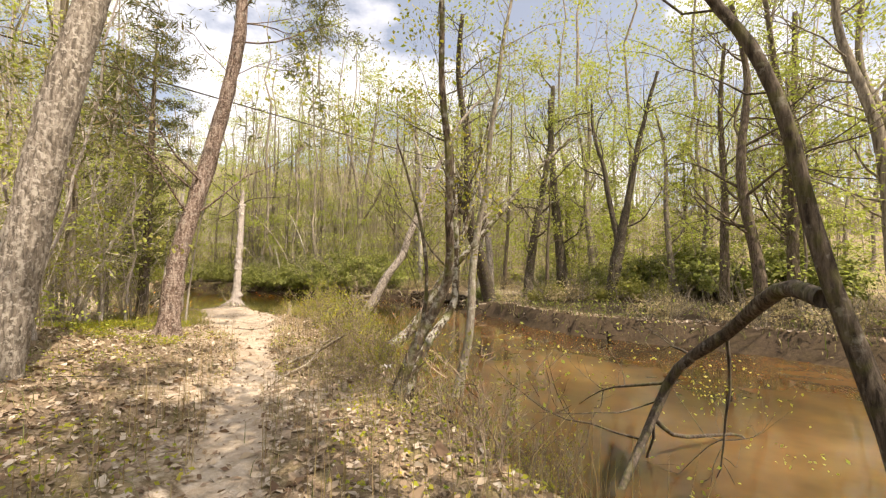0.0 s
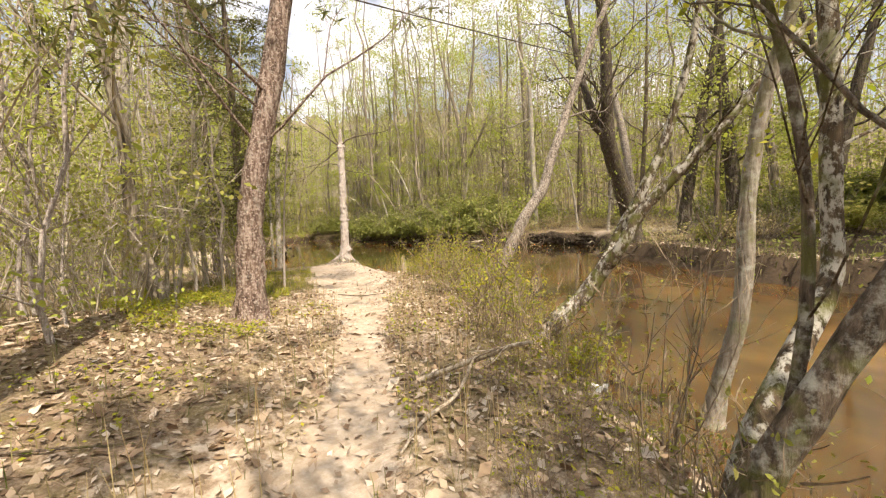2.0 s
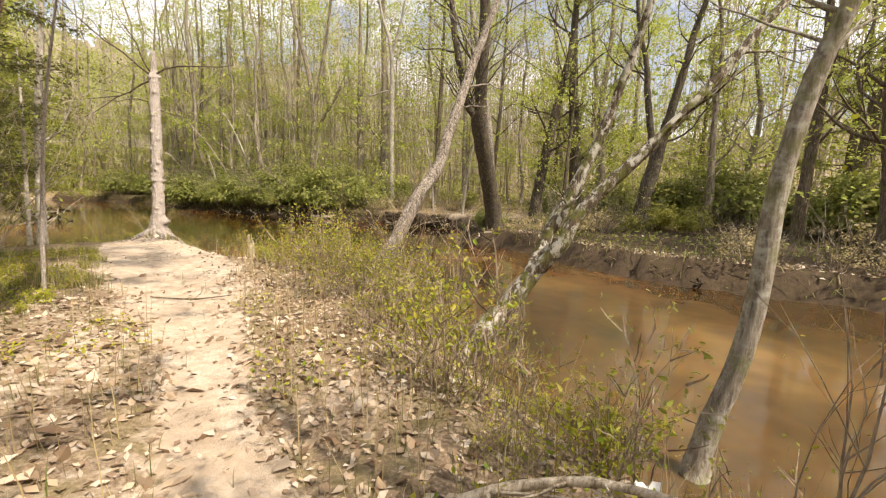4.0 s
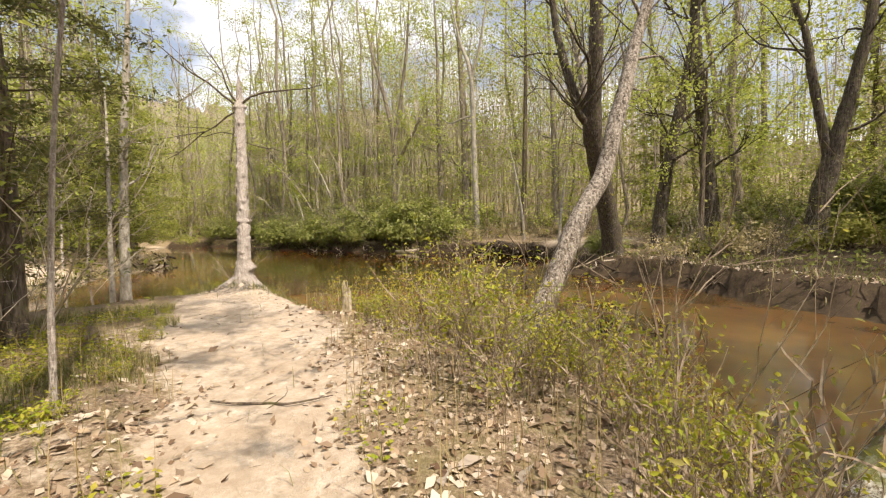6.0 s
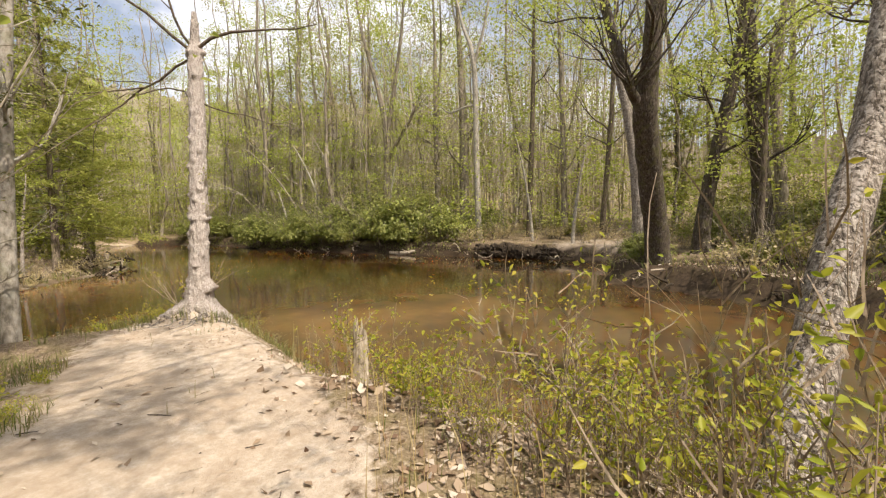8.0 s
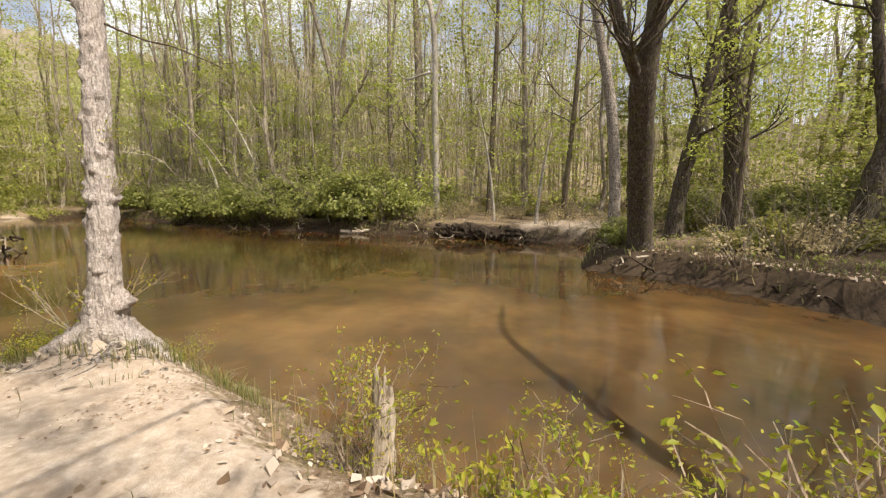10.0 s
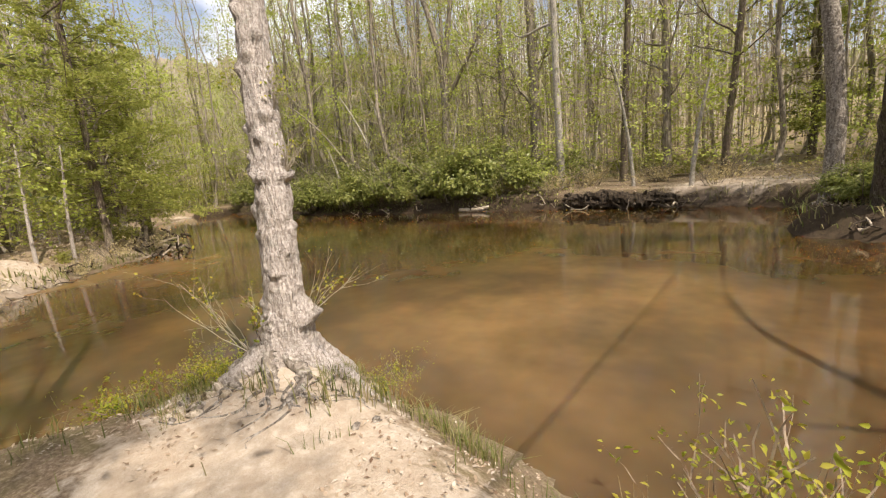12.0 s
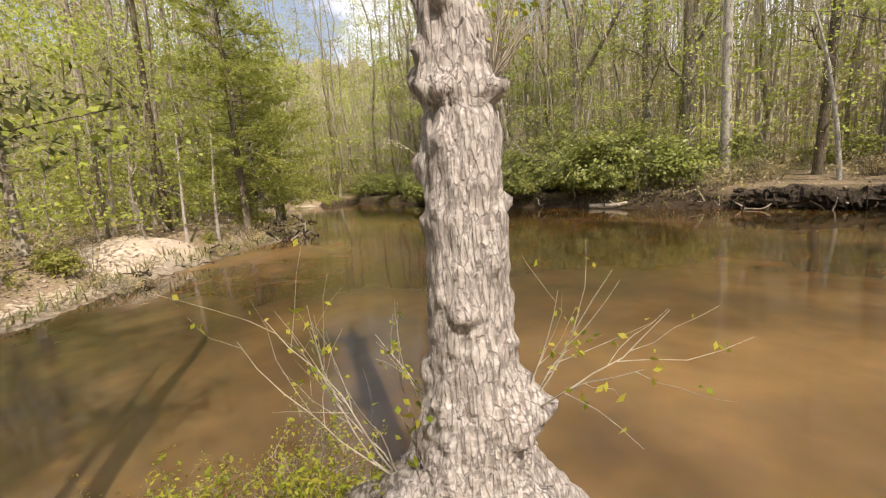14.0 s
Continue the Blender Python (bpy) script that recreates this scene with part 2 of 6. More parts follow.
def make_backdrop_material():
    m, t, b = shader("hazed_distant_woods")
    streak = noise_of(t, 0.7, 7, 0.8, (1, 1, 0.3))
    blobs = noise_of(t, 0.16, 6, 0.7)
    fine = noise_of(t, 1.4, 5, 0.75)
    # Tones raised so that distance haze sits in the woods' colour.
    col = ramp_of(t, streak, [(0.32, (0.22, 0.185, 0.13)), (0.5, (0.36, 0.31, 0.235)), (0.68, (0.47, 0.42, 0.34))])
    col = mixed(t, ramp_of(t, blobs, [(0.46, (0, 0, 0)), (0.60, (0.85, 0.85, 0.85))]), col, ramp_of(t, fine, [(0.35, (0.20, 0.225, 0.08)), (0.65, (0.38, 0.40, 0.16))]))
    t.links.new(col, b.inputs["Base Color"])
    b.inputs["Roughness"].default_value = 1.0
    b.inputs["Specular IOR Level"].default_value = 0.0
    return m


GROUND = make_ground_material()
BACKDROP = make_backdrop_material()
WATER = make_water_material()


# ---- mesh tools ----
class Geo:
    """Collects tubes and small blades, and turns them into one mesh."""

    def __init__(self, seed=1):
        self.v, self.q, self.n = [], [], 0
        self.rng = np.random.default_rng(seed)

    def add(self, verts, quads):
        self.v.append(np.asarray(verts, float))
        self.q.append(np.asarray(quads, int) + self.n)
        self.n += len(verts)

    def tube(self, pts, radii, sides=6, rough=0.0):
        pts = np.asarray(pts, float)
        radii = np.broadcast_to(np.asarray(radii, float), len(pts))
        d = np.gradient(pts, axis=0)
        d /= np.linalg.norm(d, axis=1)[:, None] + 1e-9
        ref = np.array([1.0, 0.0, 0.0]) if abs(d[0][0]) < 0.8 else np.array([0.0, 1.0, 0.0])
        s = np.cross(d, ref)
        s /= np.linalg.norm(s, axis=1)[:, None] + 1e-9
        u = np.cross(d, s)
        a = np.linspace(0, 2 * np.pi, sides, endpoint=False)
        r = radii[:, None] * (1 + rough * self.rng.normal(size=(len(pts), sides)) if rough else np.ones((len(pts), sides)))
        ring = pts[:, None] + r[..., None] * (np.cos(a)[None, :, None] * s[:, None] + np.sin(a)[None, :, None] * u[:, None])
        i = np.arange(len(pts) - 1)[:, None] * sides
        k = np.arange(sides)
        j = (k + 1) % sides
        quads = np.stack([i + k, i + j, i + sides + j, i + sides + k], -1).reshape(-1, 4)
        self.add(ring.reshape(-1, 3), quads)
        for ring_at in (0, len(pts) - 1):
            if sides >= 6:
                base = self.n - len(pts) * sides + ring_at * sides
                for c in range(1, sides - 2, 2):
                    self.q.append(np.array([[base, base + c, base + c + 1, base + c + 2]]))

    def strip(self, pts, width):
        """A flat ribbon for the finest twigs."""
        pts = np.asarray(pts, float)
        n = len(pts)
        side = self.rng.normal(size=3)
        side = side / np.linalg.norm(side) * width
        w = np.linspace(1, 0.35, n)[:, None]
        v = np.concatenate([pts - side * w, pts + side * w])
        i = np.arange(n - 1)
        self.add(v, np.stack([i, i + 1, i + 1 + n, i + n], 1))

    def blades(self, centres, size, aspect=0.55, flat=0.0, droop=0.0, sizes=None):
        """Folded leaf blades with random turns. flat: how level they lie."""
        c = np.asarray(centres, float)
        n = len(c)
        if not n:
            return
        r = self.rng
        ax = r.normal(size=(n, 3))
        ax[:, 2] = ax[:, 2] * (1 - flat) - droop
        ax /= np.linalg.norm(ax, axis=1)[:, None]
        up = r.normal(size=(n, 3)) * (1 - flat) + np.array([0, 0, 0.3 + 2 * flat])
        side = np.cross(ax, up)
        side /= np.linalg.norm(side, axis=1)[:, None] + 1e-9
        nor = np.cross(side, ax)
        s = (size * r.uniform(0.6, 1.35, n) if sizes is None else sizes)[:, None]
        w = s * aspect
        p0 = c - ax * s * 0.5
        p1 = c + side * w * 0.5 + nor * s * 0.08
        p2 = c + ax * s * 0.5
        p3 = c - side * w * 0.5 + nor * s * 0.08
        v = np.stack([p0, p1, p2, p3], 1).reshape(-1, 3)
        self.add(v, np.arange(4 * n).reshape(-1, 4))

    def leaflets(self, centres, size, aspect=0.45, flat=0.2):
        """Pointed leaves of two folded halves, for plants close by."""
        c = np.asarray(centres, float)
        n = len(c)
        if not n:
            return
        r = self.rng
        ax = r.normal(size=(n, 3))
        ax[:, 2] = ax[:, 2] * (1 - flat) + 0.15
        ax /= np.linalg.norm(ax, axis=1)[:, None]
        side = np.cross(ax, r.normal(size=(n, 3)) * (1 - flat) + np.array([0, 0, 0.3 + 2 * flat]))
        side /= np.linalg.norm(side, axis=1)[:, None] + 1e-9
        nor = np.cross(side, ax)
        s = (size * r.uniform(0.55, 1.35, n))[:, None]
        w = s * aspect * 0.5
        tip = c + ax * s - nor * s * 0.15
        parts = [c, tip]
        for k in (1, -1):
            parts += [c + ax * s * 0.3 + side * k * w * 0.95 + nor * s * 0.07, c + ax * s * 0.68 + side * k * w * 0.7 + nor * s * 0.02]
        v = np.stack(parts, 1).reshape(-1, 3)
        i = np.arange(n)[:, None] * 6
        self.add(v, np.concatenate([i + np.array([[0, 2, 3, 1]]), i + np.array([[0, 1, 5, 4]])]))

    def facing(self, centres, normals, size, aspect=0.55, loose=0.5):
        """Leaf blades whose upper sides turn roughly along the given normals."""
        c = np.asarray(centres, float)
        n = len(c)
        if not n:
            return
        r = self.rng
        nor = np.asarray(normals, float) + r.normal(0, loose, (n, 3))
        nor /= np.linalg.norm(nor, axis=1)[:, None] + 1e-9
        ax = np.cross(nor, r.normal(size=(n, 3)))
        ax /= np.linalg.norm(ax, axis=1)[:, None] + 1e-9
        side = np.cross(nor, ax)
        s = (size * r.uniform(0.6, 1.35, n))[:, None]
        w = s * aspect * 0.5
        v = np.stack([c - ax * s * 0.5, c + side * w + nor * s * 0.07, c + ax * s * 0.5 - nor * s * 0.06, c - side * w + nor * s * 0.07], 1).reshape(-1, 3)
        self.add(v, np.arange(4 * n).reshape(-1, 4))

    def dome(self, rng, centre, size, clumps, leaves, leaf, fluff=0.2, aspect=0.55):
        """Leaves in separate clumps over a lumpy dome; size: half widths and height."""
        size = np.asarray(size, float)
        d = rng.normal(size=(clumps, 3))
        d[:, 2] = np.abs(d[:, 2]) * 1.1 - 0.15
        d /= np.linalg.norm(d, axis=1)[:, None]
        c = np.asarray(centre) + d * size * rng.uniform(0.55, 1.12, (clumps, 1))
        k = rng.integers(0, clumps, clumps * leaves)
        p = c[k] + rng.normal(0, fluff, (len(k), 3)) * np.array([1, 1, 0.6]) * size.mean()
        self.facing(p, d[k] + np.array([0, 0, 0.5]), leaf, aspect)

    def strands(self, base, length, width, lean=0.35, sag=0.3):
        """Grass blades and stalks: two bent quads each."""
        b = np.asarray(base, float)
        n = len(b)
        if not n:
            return
        r = self.rng
        L = length * r.uniform(0.5, 1.3, n)[:, None]
        az = r.uniform(0, 2 * np.pi, n)
        out = np.stack([np.cos(az), np.sin(az), np.zeros(n)], 1)
        side = np.stack([-np.sin(az), np.cos(az), np.zeros(n)], 1) * width * 0.5
        k = np.abs(r.normal(0, lean, n))[:, None]
        up = np.array([0, 0, 1.0])
        m = b + L * 0.55 * (up + out * k * 0.6)
        e = b + L * (up * (1 - sag * k) + out * k * 1.3)
        v = np.stack([b - side, b + side, m + side * 0.8, m - side * 0.8, e + side * 0.15, e - side * 0.15], 1).reshape(-1, 3)
        i = np.arange(n)[:, None] * 6
        self.add(v, np.concatenate([i + np.array([[0, 1, 2, 3]]), i + np.array([[3, 2, 4, 5]])]))

    def mesh(self, name, mat, smooth=True):
        me = bpy.data.meshes.new(name)
        v = np.concatenate(self.v)
        q = np.concatenate(self.q)
        me.vertices.add(len(v))
        me.vertices.foreach_set("co", v.astype(np.float32).ravel())
        me.loops.add(q.size)
        me.loops.foreach_set("vertex_index", q.astype(np.int32).ravel())
        me.polygons.add(len(q))
        me.polygons.foreach_set("loop_start", (np.arange(len(q)) * 4).astype(np.int32))
        me.polygons.foreach_set("use_smooth", np.full(len(q), smooth))
        me.update()
        me.validate()
        me.materials.append(mat)
        return me


def piece(name, geo, mat, parent=None, label="", smooth=True):
    ob = new(name, geo.mesh(name, mat, smooth))
    if parent:
        ob.parent = parent
    return tagged(ob, label)


def thing(name, at, label, category, group="", kind=""):
    ob = new(name)
    ob.empty_display_size = 0.2
    ob.location = at
    return tagged(ob, label, category, group, kind)


def spline(pts, n):
    """A smooth line of n points through the given ones."""
    p = np.asarray(pts, float)
    p = np.vstack([2 * p[0] - p[1], p, 2 * p[-1] - p[-2]])
    s = np.linspace(0, len(pts) - 1 - 1e-6, n)
    i = s.astype(int)
    f = (s - i)[:, None]
    a, b, c, d = p[i], p[i + 1], p[i + 2], p[i + 3]
    return 0.5 * (2 * b + (c - a) * f + (2 * a - 5 * b + 4 * c - d) * f**2 + (3 * b - a - 3 * c + d) * f**3)


def branch(geo, rng, start, way, length, radius, depth, tips, spread=0.8, rise=0.15, kids=4, wob=0.16, sides=4, fork=0.35, fine=False):
    """A crooked limb with side limbs; its outer points go into tips."""
    n = (7 if depth > 0 else 5) if not fine else (5 if depth > 0 else 4)
    way = np.array(way, float)
    way /= np.linalg.norm(way)
    p, pts = np.array(start, float), [np.array(start, float)]
    for _ in range(n - 1):
        way = way + rng.normal(0, wob, 3) + np.array([0, 0, rise * 0.25])
        way /= np.linalg.norm(way)
        p = p + way * length / (n - 1)
        pts.append(p)
    pts = np.array(pts)
    rad = radius * np.linspace(1, 0.28, n)
    if fine and depth <= 0:
        geo.strip(pts, max(radius, 0.006))
    else:
        geo.tube(pts, rad, sides if radius > 0.012 else 3)
    if depth <= 0:
        tips.extend(pts[1:])
        return
    for k in range(kids):
        f = rng.uniform(fork, 1.0)
        i = min(int(f * (n - 1)), n - 2)
        d = pts[i + 1] - pts[i]
        d /= np.linalg.norm(d)
        o = rng.normal(size=3)
        o -= d * (o @ d)
        o /= np.linalg.norm(o)
        branch(geo, rng, pts[i] + (pts[i + 1] - pts[i]) * rng.random(), d + o * spread * rng.uniform(0.6, 1.4), length * rng.uniform(0.42, 0.68),
               rad[i] * rng.uniform(0.45, 0.7), depth - 1, tips, spread, rise, kids, wob, sides, fork, fine)


def clustered(rng, tips, count, knots, reach):
    """Leaf places gathered round a few of the tips, with gaps between."""
    t = np.asarray(tips)
    c = t[rng.integers(0, len(t), knots)]
    return c[rng.integers(0, knots, count)] + rng.normal(0, 1, (count, 3)) * np.array([reach, reach, reach * 0.45])


def around(rng, tips, count, reach):
    t = np.asarray(tips)
    if not len(t) or not count:
        return np.zeros((0, 3))
    return t[rng.integers(0, len(t), count)] + rng.normal(0, reach, (count, 3))


# ---- ground and water ----
WATER_Z = -0.85
SHORE_NEAR = [(60, -20), (30, -4), (14, 3.6), (8, 7.0), (5, 8.9), (3.3, 9.75), (2.2, 10.35), (1.3, 11.3), (0.2, 12.2), (-1.2, 13.5), (-2.6, 15.0),
              (-4.2, 16.0), (-6.0, 16.2), (-7.6, 16.35), (-9.0, 16.8), (-10.4, 17.2), (-11.6, 17.0), (-12.4, 16.1), (-12.9, 15.2), (-13.1, 14.3), (-13.8, 13.0)]
SHORE_LEFT = [(-15.5, 11.8), (-18, 11.4), (-20, 12.5), (-20.9, 13.9), (-23.4, 15.5), (-26.7, 18.7), (-29.3, 22.2), (-31.2, 23.9), (-34, 23.0), (-44, 27), (-55, 31.5), (-60, 35)]
SHORE_FAR = [(-62, 38), (-59, 40.3), (-55, 40.5), (-45, 40), (-37, 36.8), (-28, 36.2), (-20.5, 36), (-15, 36.2), (-10.5, 36.3), (-7.2, 35.6), (-5.2, 34.0), (-4.6, 32.0), (-5.6, 30.4)]
SHORE_RIGHT = [(-6.6, 29.4), (-6.6, 28.2), (-4.6, 27.2), (-2.3, 25.5), (-0.6, 23.3), (1.4, 21.9), (3.6, 21.3), (6.6, 20.8), (8.7, 19.8), (14, 16.5), (32, 10), (60, 0)]
SHORE = np.array(SHORE_NEAR + SHORE_LEFT + SHORE_FAR + SHORE_RIGHT, float)
TRAIL = np.array([(9.0, 1.4, 0.30), (5.5, 4.2, 0.30), (1.8, 7.15, 0.28), (0.3, 8.3, 0.30), (-1.5, 9.85, 0.33), (-3.0, 11.0, 0.36), (-4.4, 11.95, 0.5), (-6.0, 12.95, 0.8),
                  (-7.4, 13.8, 1.1), (-9.2, 14.85, 1.25), (-10.5, 15.5, 0.9)])


def segments(xy, line, closed):
    """Distance to a line of points, the nearest segment and the place along it."""
    a = line if closed else line[:-1]
    b = np.roll(line, -1, 0) if closed else line[1:]
    best = np.full(len(xy), 1e9)
    which, along = np.zeros(len(xy), int), np.zeros(len(xy))
    for k in range(len(a)):
        d = b[k] - a[k]
        f = np.clip(((xy - a[k]) @ d) / (d @ d), 0, 1)
        r = np.hypot(*(xy - a[k] - f[:, None] * d).T)
        near = r < best
        best[near], which[near], along[near] = r[near], k, f[near]
    return best, which, along


def in_water(xy):
    inside = np.zeros(len(xy), bool)
    a, b = SHORE, np.roll(SHORE, -1, 0)
    for (ax, ay), (bx, by) in zip(a, b):
        if ay != by:
            cross = ((ay > xy[:, 1]) != (by > xy[:, 1])) & (xy[:, 0] < (bx - ax) * (xy[:, 1] - ay) / (by - ay) + ax)
            inside ^= cross
    return inside


def step(x, lo, hi):
    f = np.clip((x - lo) / (hi - lo), 0, 1)
    return f * f * (3 - 2 * f)


def waves(x, y, scale, seed):
    """Cheap smooth bumps from crossed sines."""
    r = np.random.default_rng(seed)
    out = np.zeros_like(x)
    for k in range(7):
        a, ph = r.uniform(0, np.pi * 2, 2)
        f = scale * r.uniform(0.6, 2.2)
        out += np.sin((x * np.cos(a) + y * np.sin(a)) * f + ph + 1.3 * np.sin(0.7 * f * (y * np.cos(a) - x * np.sin(a)) + a)) / (0.6 + f / scale)
    return out / 3.5


def terrain(xy):
    """Height, how sandy the ground is, and how far wetness and painted shade darken it."""
    xy = np.asarray(xy, float)
    x, y = xy.T
    d, k, _ = segments(xy, SHORE, True)
    wet = in_water(xy)
    d = np.where(wet, -d, d) + 0.22 * waves(x, y, 1.6, 3) * step(d, 0.0, 0.6) + 0.10 * waves(x, y, 4.5, 4)
    n1, n2, n3 = len(SHORE_NEAR), len(SHORE_NEAR) + len(SHORE_LEFT), len(SHORE_NEAR) + len(SHORE_LEFT) + len(SHORE_FAR)
    near, left, far = (k < n1), (k >= n1) & (k < n2), (k >= n2) & (k < n3)
    right = k >= n3
    rise = np.where(near, 0.85 * step(d, -0.1, 1.25), 0.0)
    rise += np.where(left, 0.12 * step(d, 0, 0.3) + 0.75 * step(d, 0.3, 3.0) + 0.0008 * np.clip(d - 8.0, 0, 70) ** 2, 0.0)
    rise += np.where(far, 0.85 * step(d, -0.05, 0.7) + 0.07 * np.clip(d - 1.0, 0, 60) + 0.0010 * np.clip(d - 4.0, 0, 75) ** 2, 0.0)
    rise += np.where(far | left, 0.13 * np.clip(d - 7.0, 0, 60) * step(-x, 18, 40) * step(y, 22, 36), 0.0)
    rise += np.where(right, 0.72 * step(d, -0.02, 0.32) + 0.05 * np.clip(d - 1.5, 0, 80), 0.0)
    z = WATER_Z + rise
    z = np.where(d < 0, WATER_Z - 0.5 * step(-d, 0, 3.0) - 0.02, z)
    t, ks, f = segments(xy, TRAIL[:, :2], False)
    half = TRAIL[ks, 2] * (1 - f) + TRAIL[np.minimum(ks + 1, len(TRAIL) - 1), 2] * f
    a, b = TRAIL[ks, :2], TRAIL[ks + 1, :2]
    side = (b[:, 0] - a[:, 0]) * (y - a[:, 1]) - (b[:, 1] - a[:, 1]) * (x - a[:, 0])
    up = np.where(side > 0, 1.0, 0.0)
    home = near | ((left) & (x > -17))
    lift = np.minimum(0.55, 0.17 * np.clip(t - 0.7, 0, 9)) * up * step(x, -8.5, -4.5) * step(d, 0.3, 1.5)
    lift += np.where(home, 0.03 * np.clip(t - 6, 0, 60) * up, 0.0)
    z = z + np.where(home, lift, 0.0)
    dip = np.where(home, -0.07 * np.exp(-((t / (half + 0.1)) ** 2)), 0.0)
    z = z + dip * step(x, -9, -5)
    bumpy = 0.05 * waves(x, y, 1.1, 7) + 0.022 * waves(x, y, 5.0, 8) + 0.008 * waves(x, y, 16.0, 9)
    z = z + bumpy * step(d, 0.0, 0.8) * (0.45 + 0.55 * step(t, 0.3, 1.4))
    hump = 0.6 * np.exp(-(((x + 26.0) / 1.7) ** 2 + ((y - 16.4) / 1.3) ** 2)) + np.where(left, 0.22 * waves(x, y, 1.5, 17) * step(d, 0.2, 1.5) * (1 - step(d, 8, 14)), 0.0)
    z = z + hump * step(d, 0.0, 1.0)
    end = np.exp(-(((x + 10.90) / 0.62) ** 2 + ((y - 16.10) / 0.58) ** 2))
    z = z + end * (0.26 + 0.05 * waves(x, y, 7.0, 27) + 0.035 * waves(x, y, 15.0, 28))
    z = z + np.where(home, 0.030 * waves(x, y, 3.2, 29) + 0.016 * waves(x, y, 9.0, 30), 0.0) * step(-x, 3.5, 5.5) * step(d, 0.1, 0.7)
    sand = np.where(home, 0.55 + 0.8 * (1 - t / (half * (1 + 0.45 * waves(x, y, 2.6, 14)) * (0.72 + 0.28 * step(-x, 3, 5)) + 0.02)) + 0.22 * waves(x, y, 3.1, 15) * step(x, -5.5, -3.5), 0.0)
    sand = np.where(home, np.maximum(sand, (0.32 + 0.38 * waves(x, y, 1.7, 12)) * step(d, 0.4, 1.3) * np.exp(-((t / 3.2) ** 2))), sand)
    sand = np.where(home & (x < -6.0), sand * (0.4 + 0.6 * step(d + 0.25 * waves(x, y, 2.8, 37), 0.5, 1.7)), sand)
    sand = np.maximum(sand, 1.5 * np.exp(-(((x + 25.9) / 2.0) ** 2 + ((y - 16.3) / 1.5) ** 2)))
    sand = np.maximum(sand, np.where(left, (0.28 + 0.45 * waves(x, y, 1.2, 19)) * (1 - step(d, 0.8, 3.0)), 0.0))
    sand = np.maximum(sand, 1.1 * np.exp(-(((x + 7.6) / 3.0) ** 2 + ((y - 37.3) / 1.8) ** 2)))
    damp_and_shade = np.where(left, 0.35, 0.9) * (1 - step(d, 0.05, np.where(right, 0.6, np.where(far, 0.8, 0.55))))
    # Right bank floor darkened, far one slightly: tree shade put into the colour.
    damp_and_shade = np.maximum(damp_and_shade, np.where(right, 0.85, np.where(far, 0.16, 0.0)) * (1 - step(d, 9, 16)))
    # Foot of the far bank darkened: undercut shade goes into the colour.
    damp_and_shade = np.maximum(damp_and_shade, np.where(far, 0.95 * (1 - step(d, 0.35, 0.95)), 0.0))
    damp_and_shade = np.where(home & (x < -8.5), damp_and_shade * 0.25, damp_and_shade)
    z = np.minimum(z, 9.0 + 5.0 * step(-x, 18, 40) + 0.5 * waves(x, y, 0.05, 2))
    steep = np.where(left & (x < -23), 0.6 * (1 - step(d, 0.0, 0.3)), 0.0)
    damp_and_shade = np.maximum(damp_and_shade, steep)
    return z, np.clip(sand, 0, 1.4), np.clip(damp_and_shade, 0, 1)


def height(x, y):
    return float(terrain(np.array([[x, y]]))[0][0])


def reach(start, way, first, end):
    """Grid lines that spread out from start, each step 7 percent wider."""
    out, s = [], first
    while abs((out[-1] if out else start)) < end:
        out.append((out[-1] if out else start) + way * s)
        s *= 1.07
    return np.array(out)


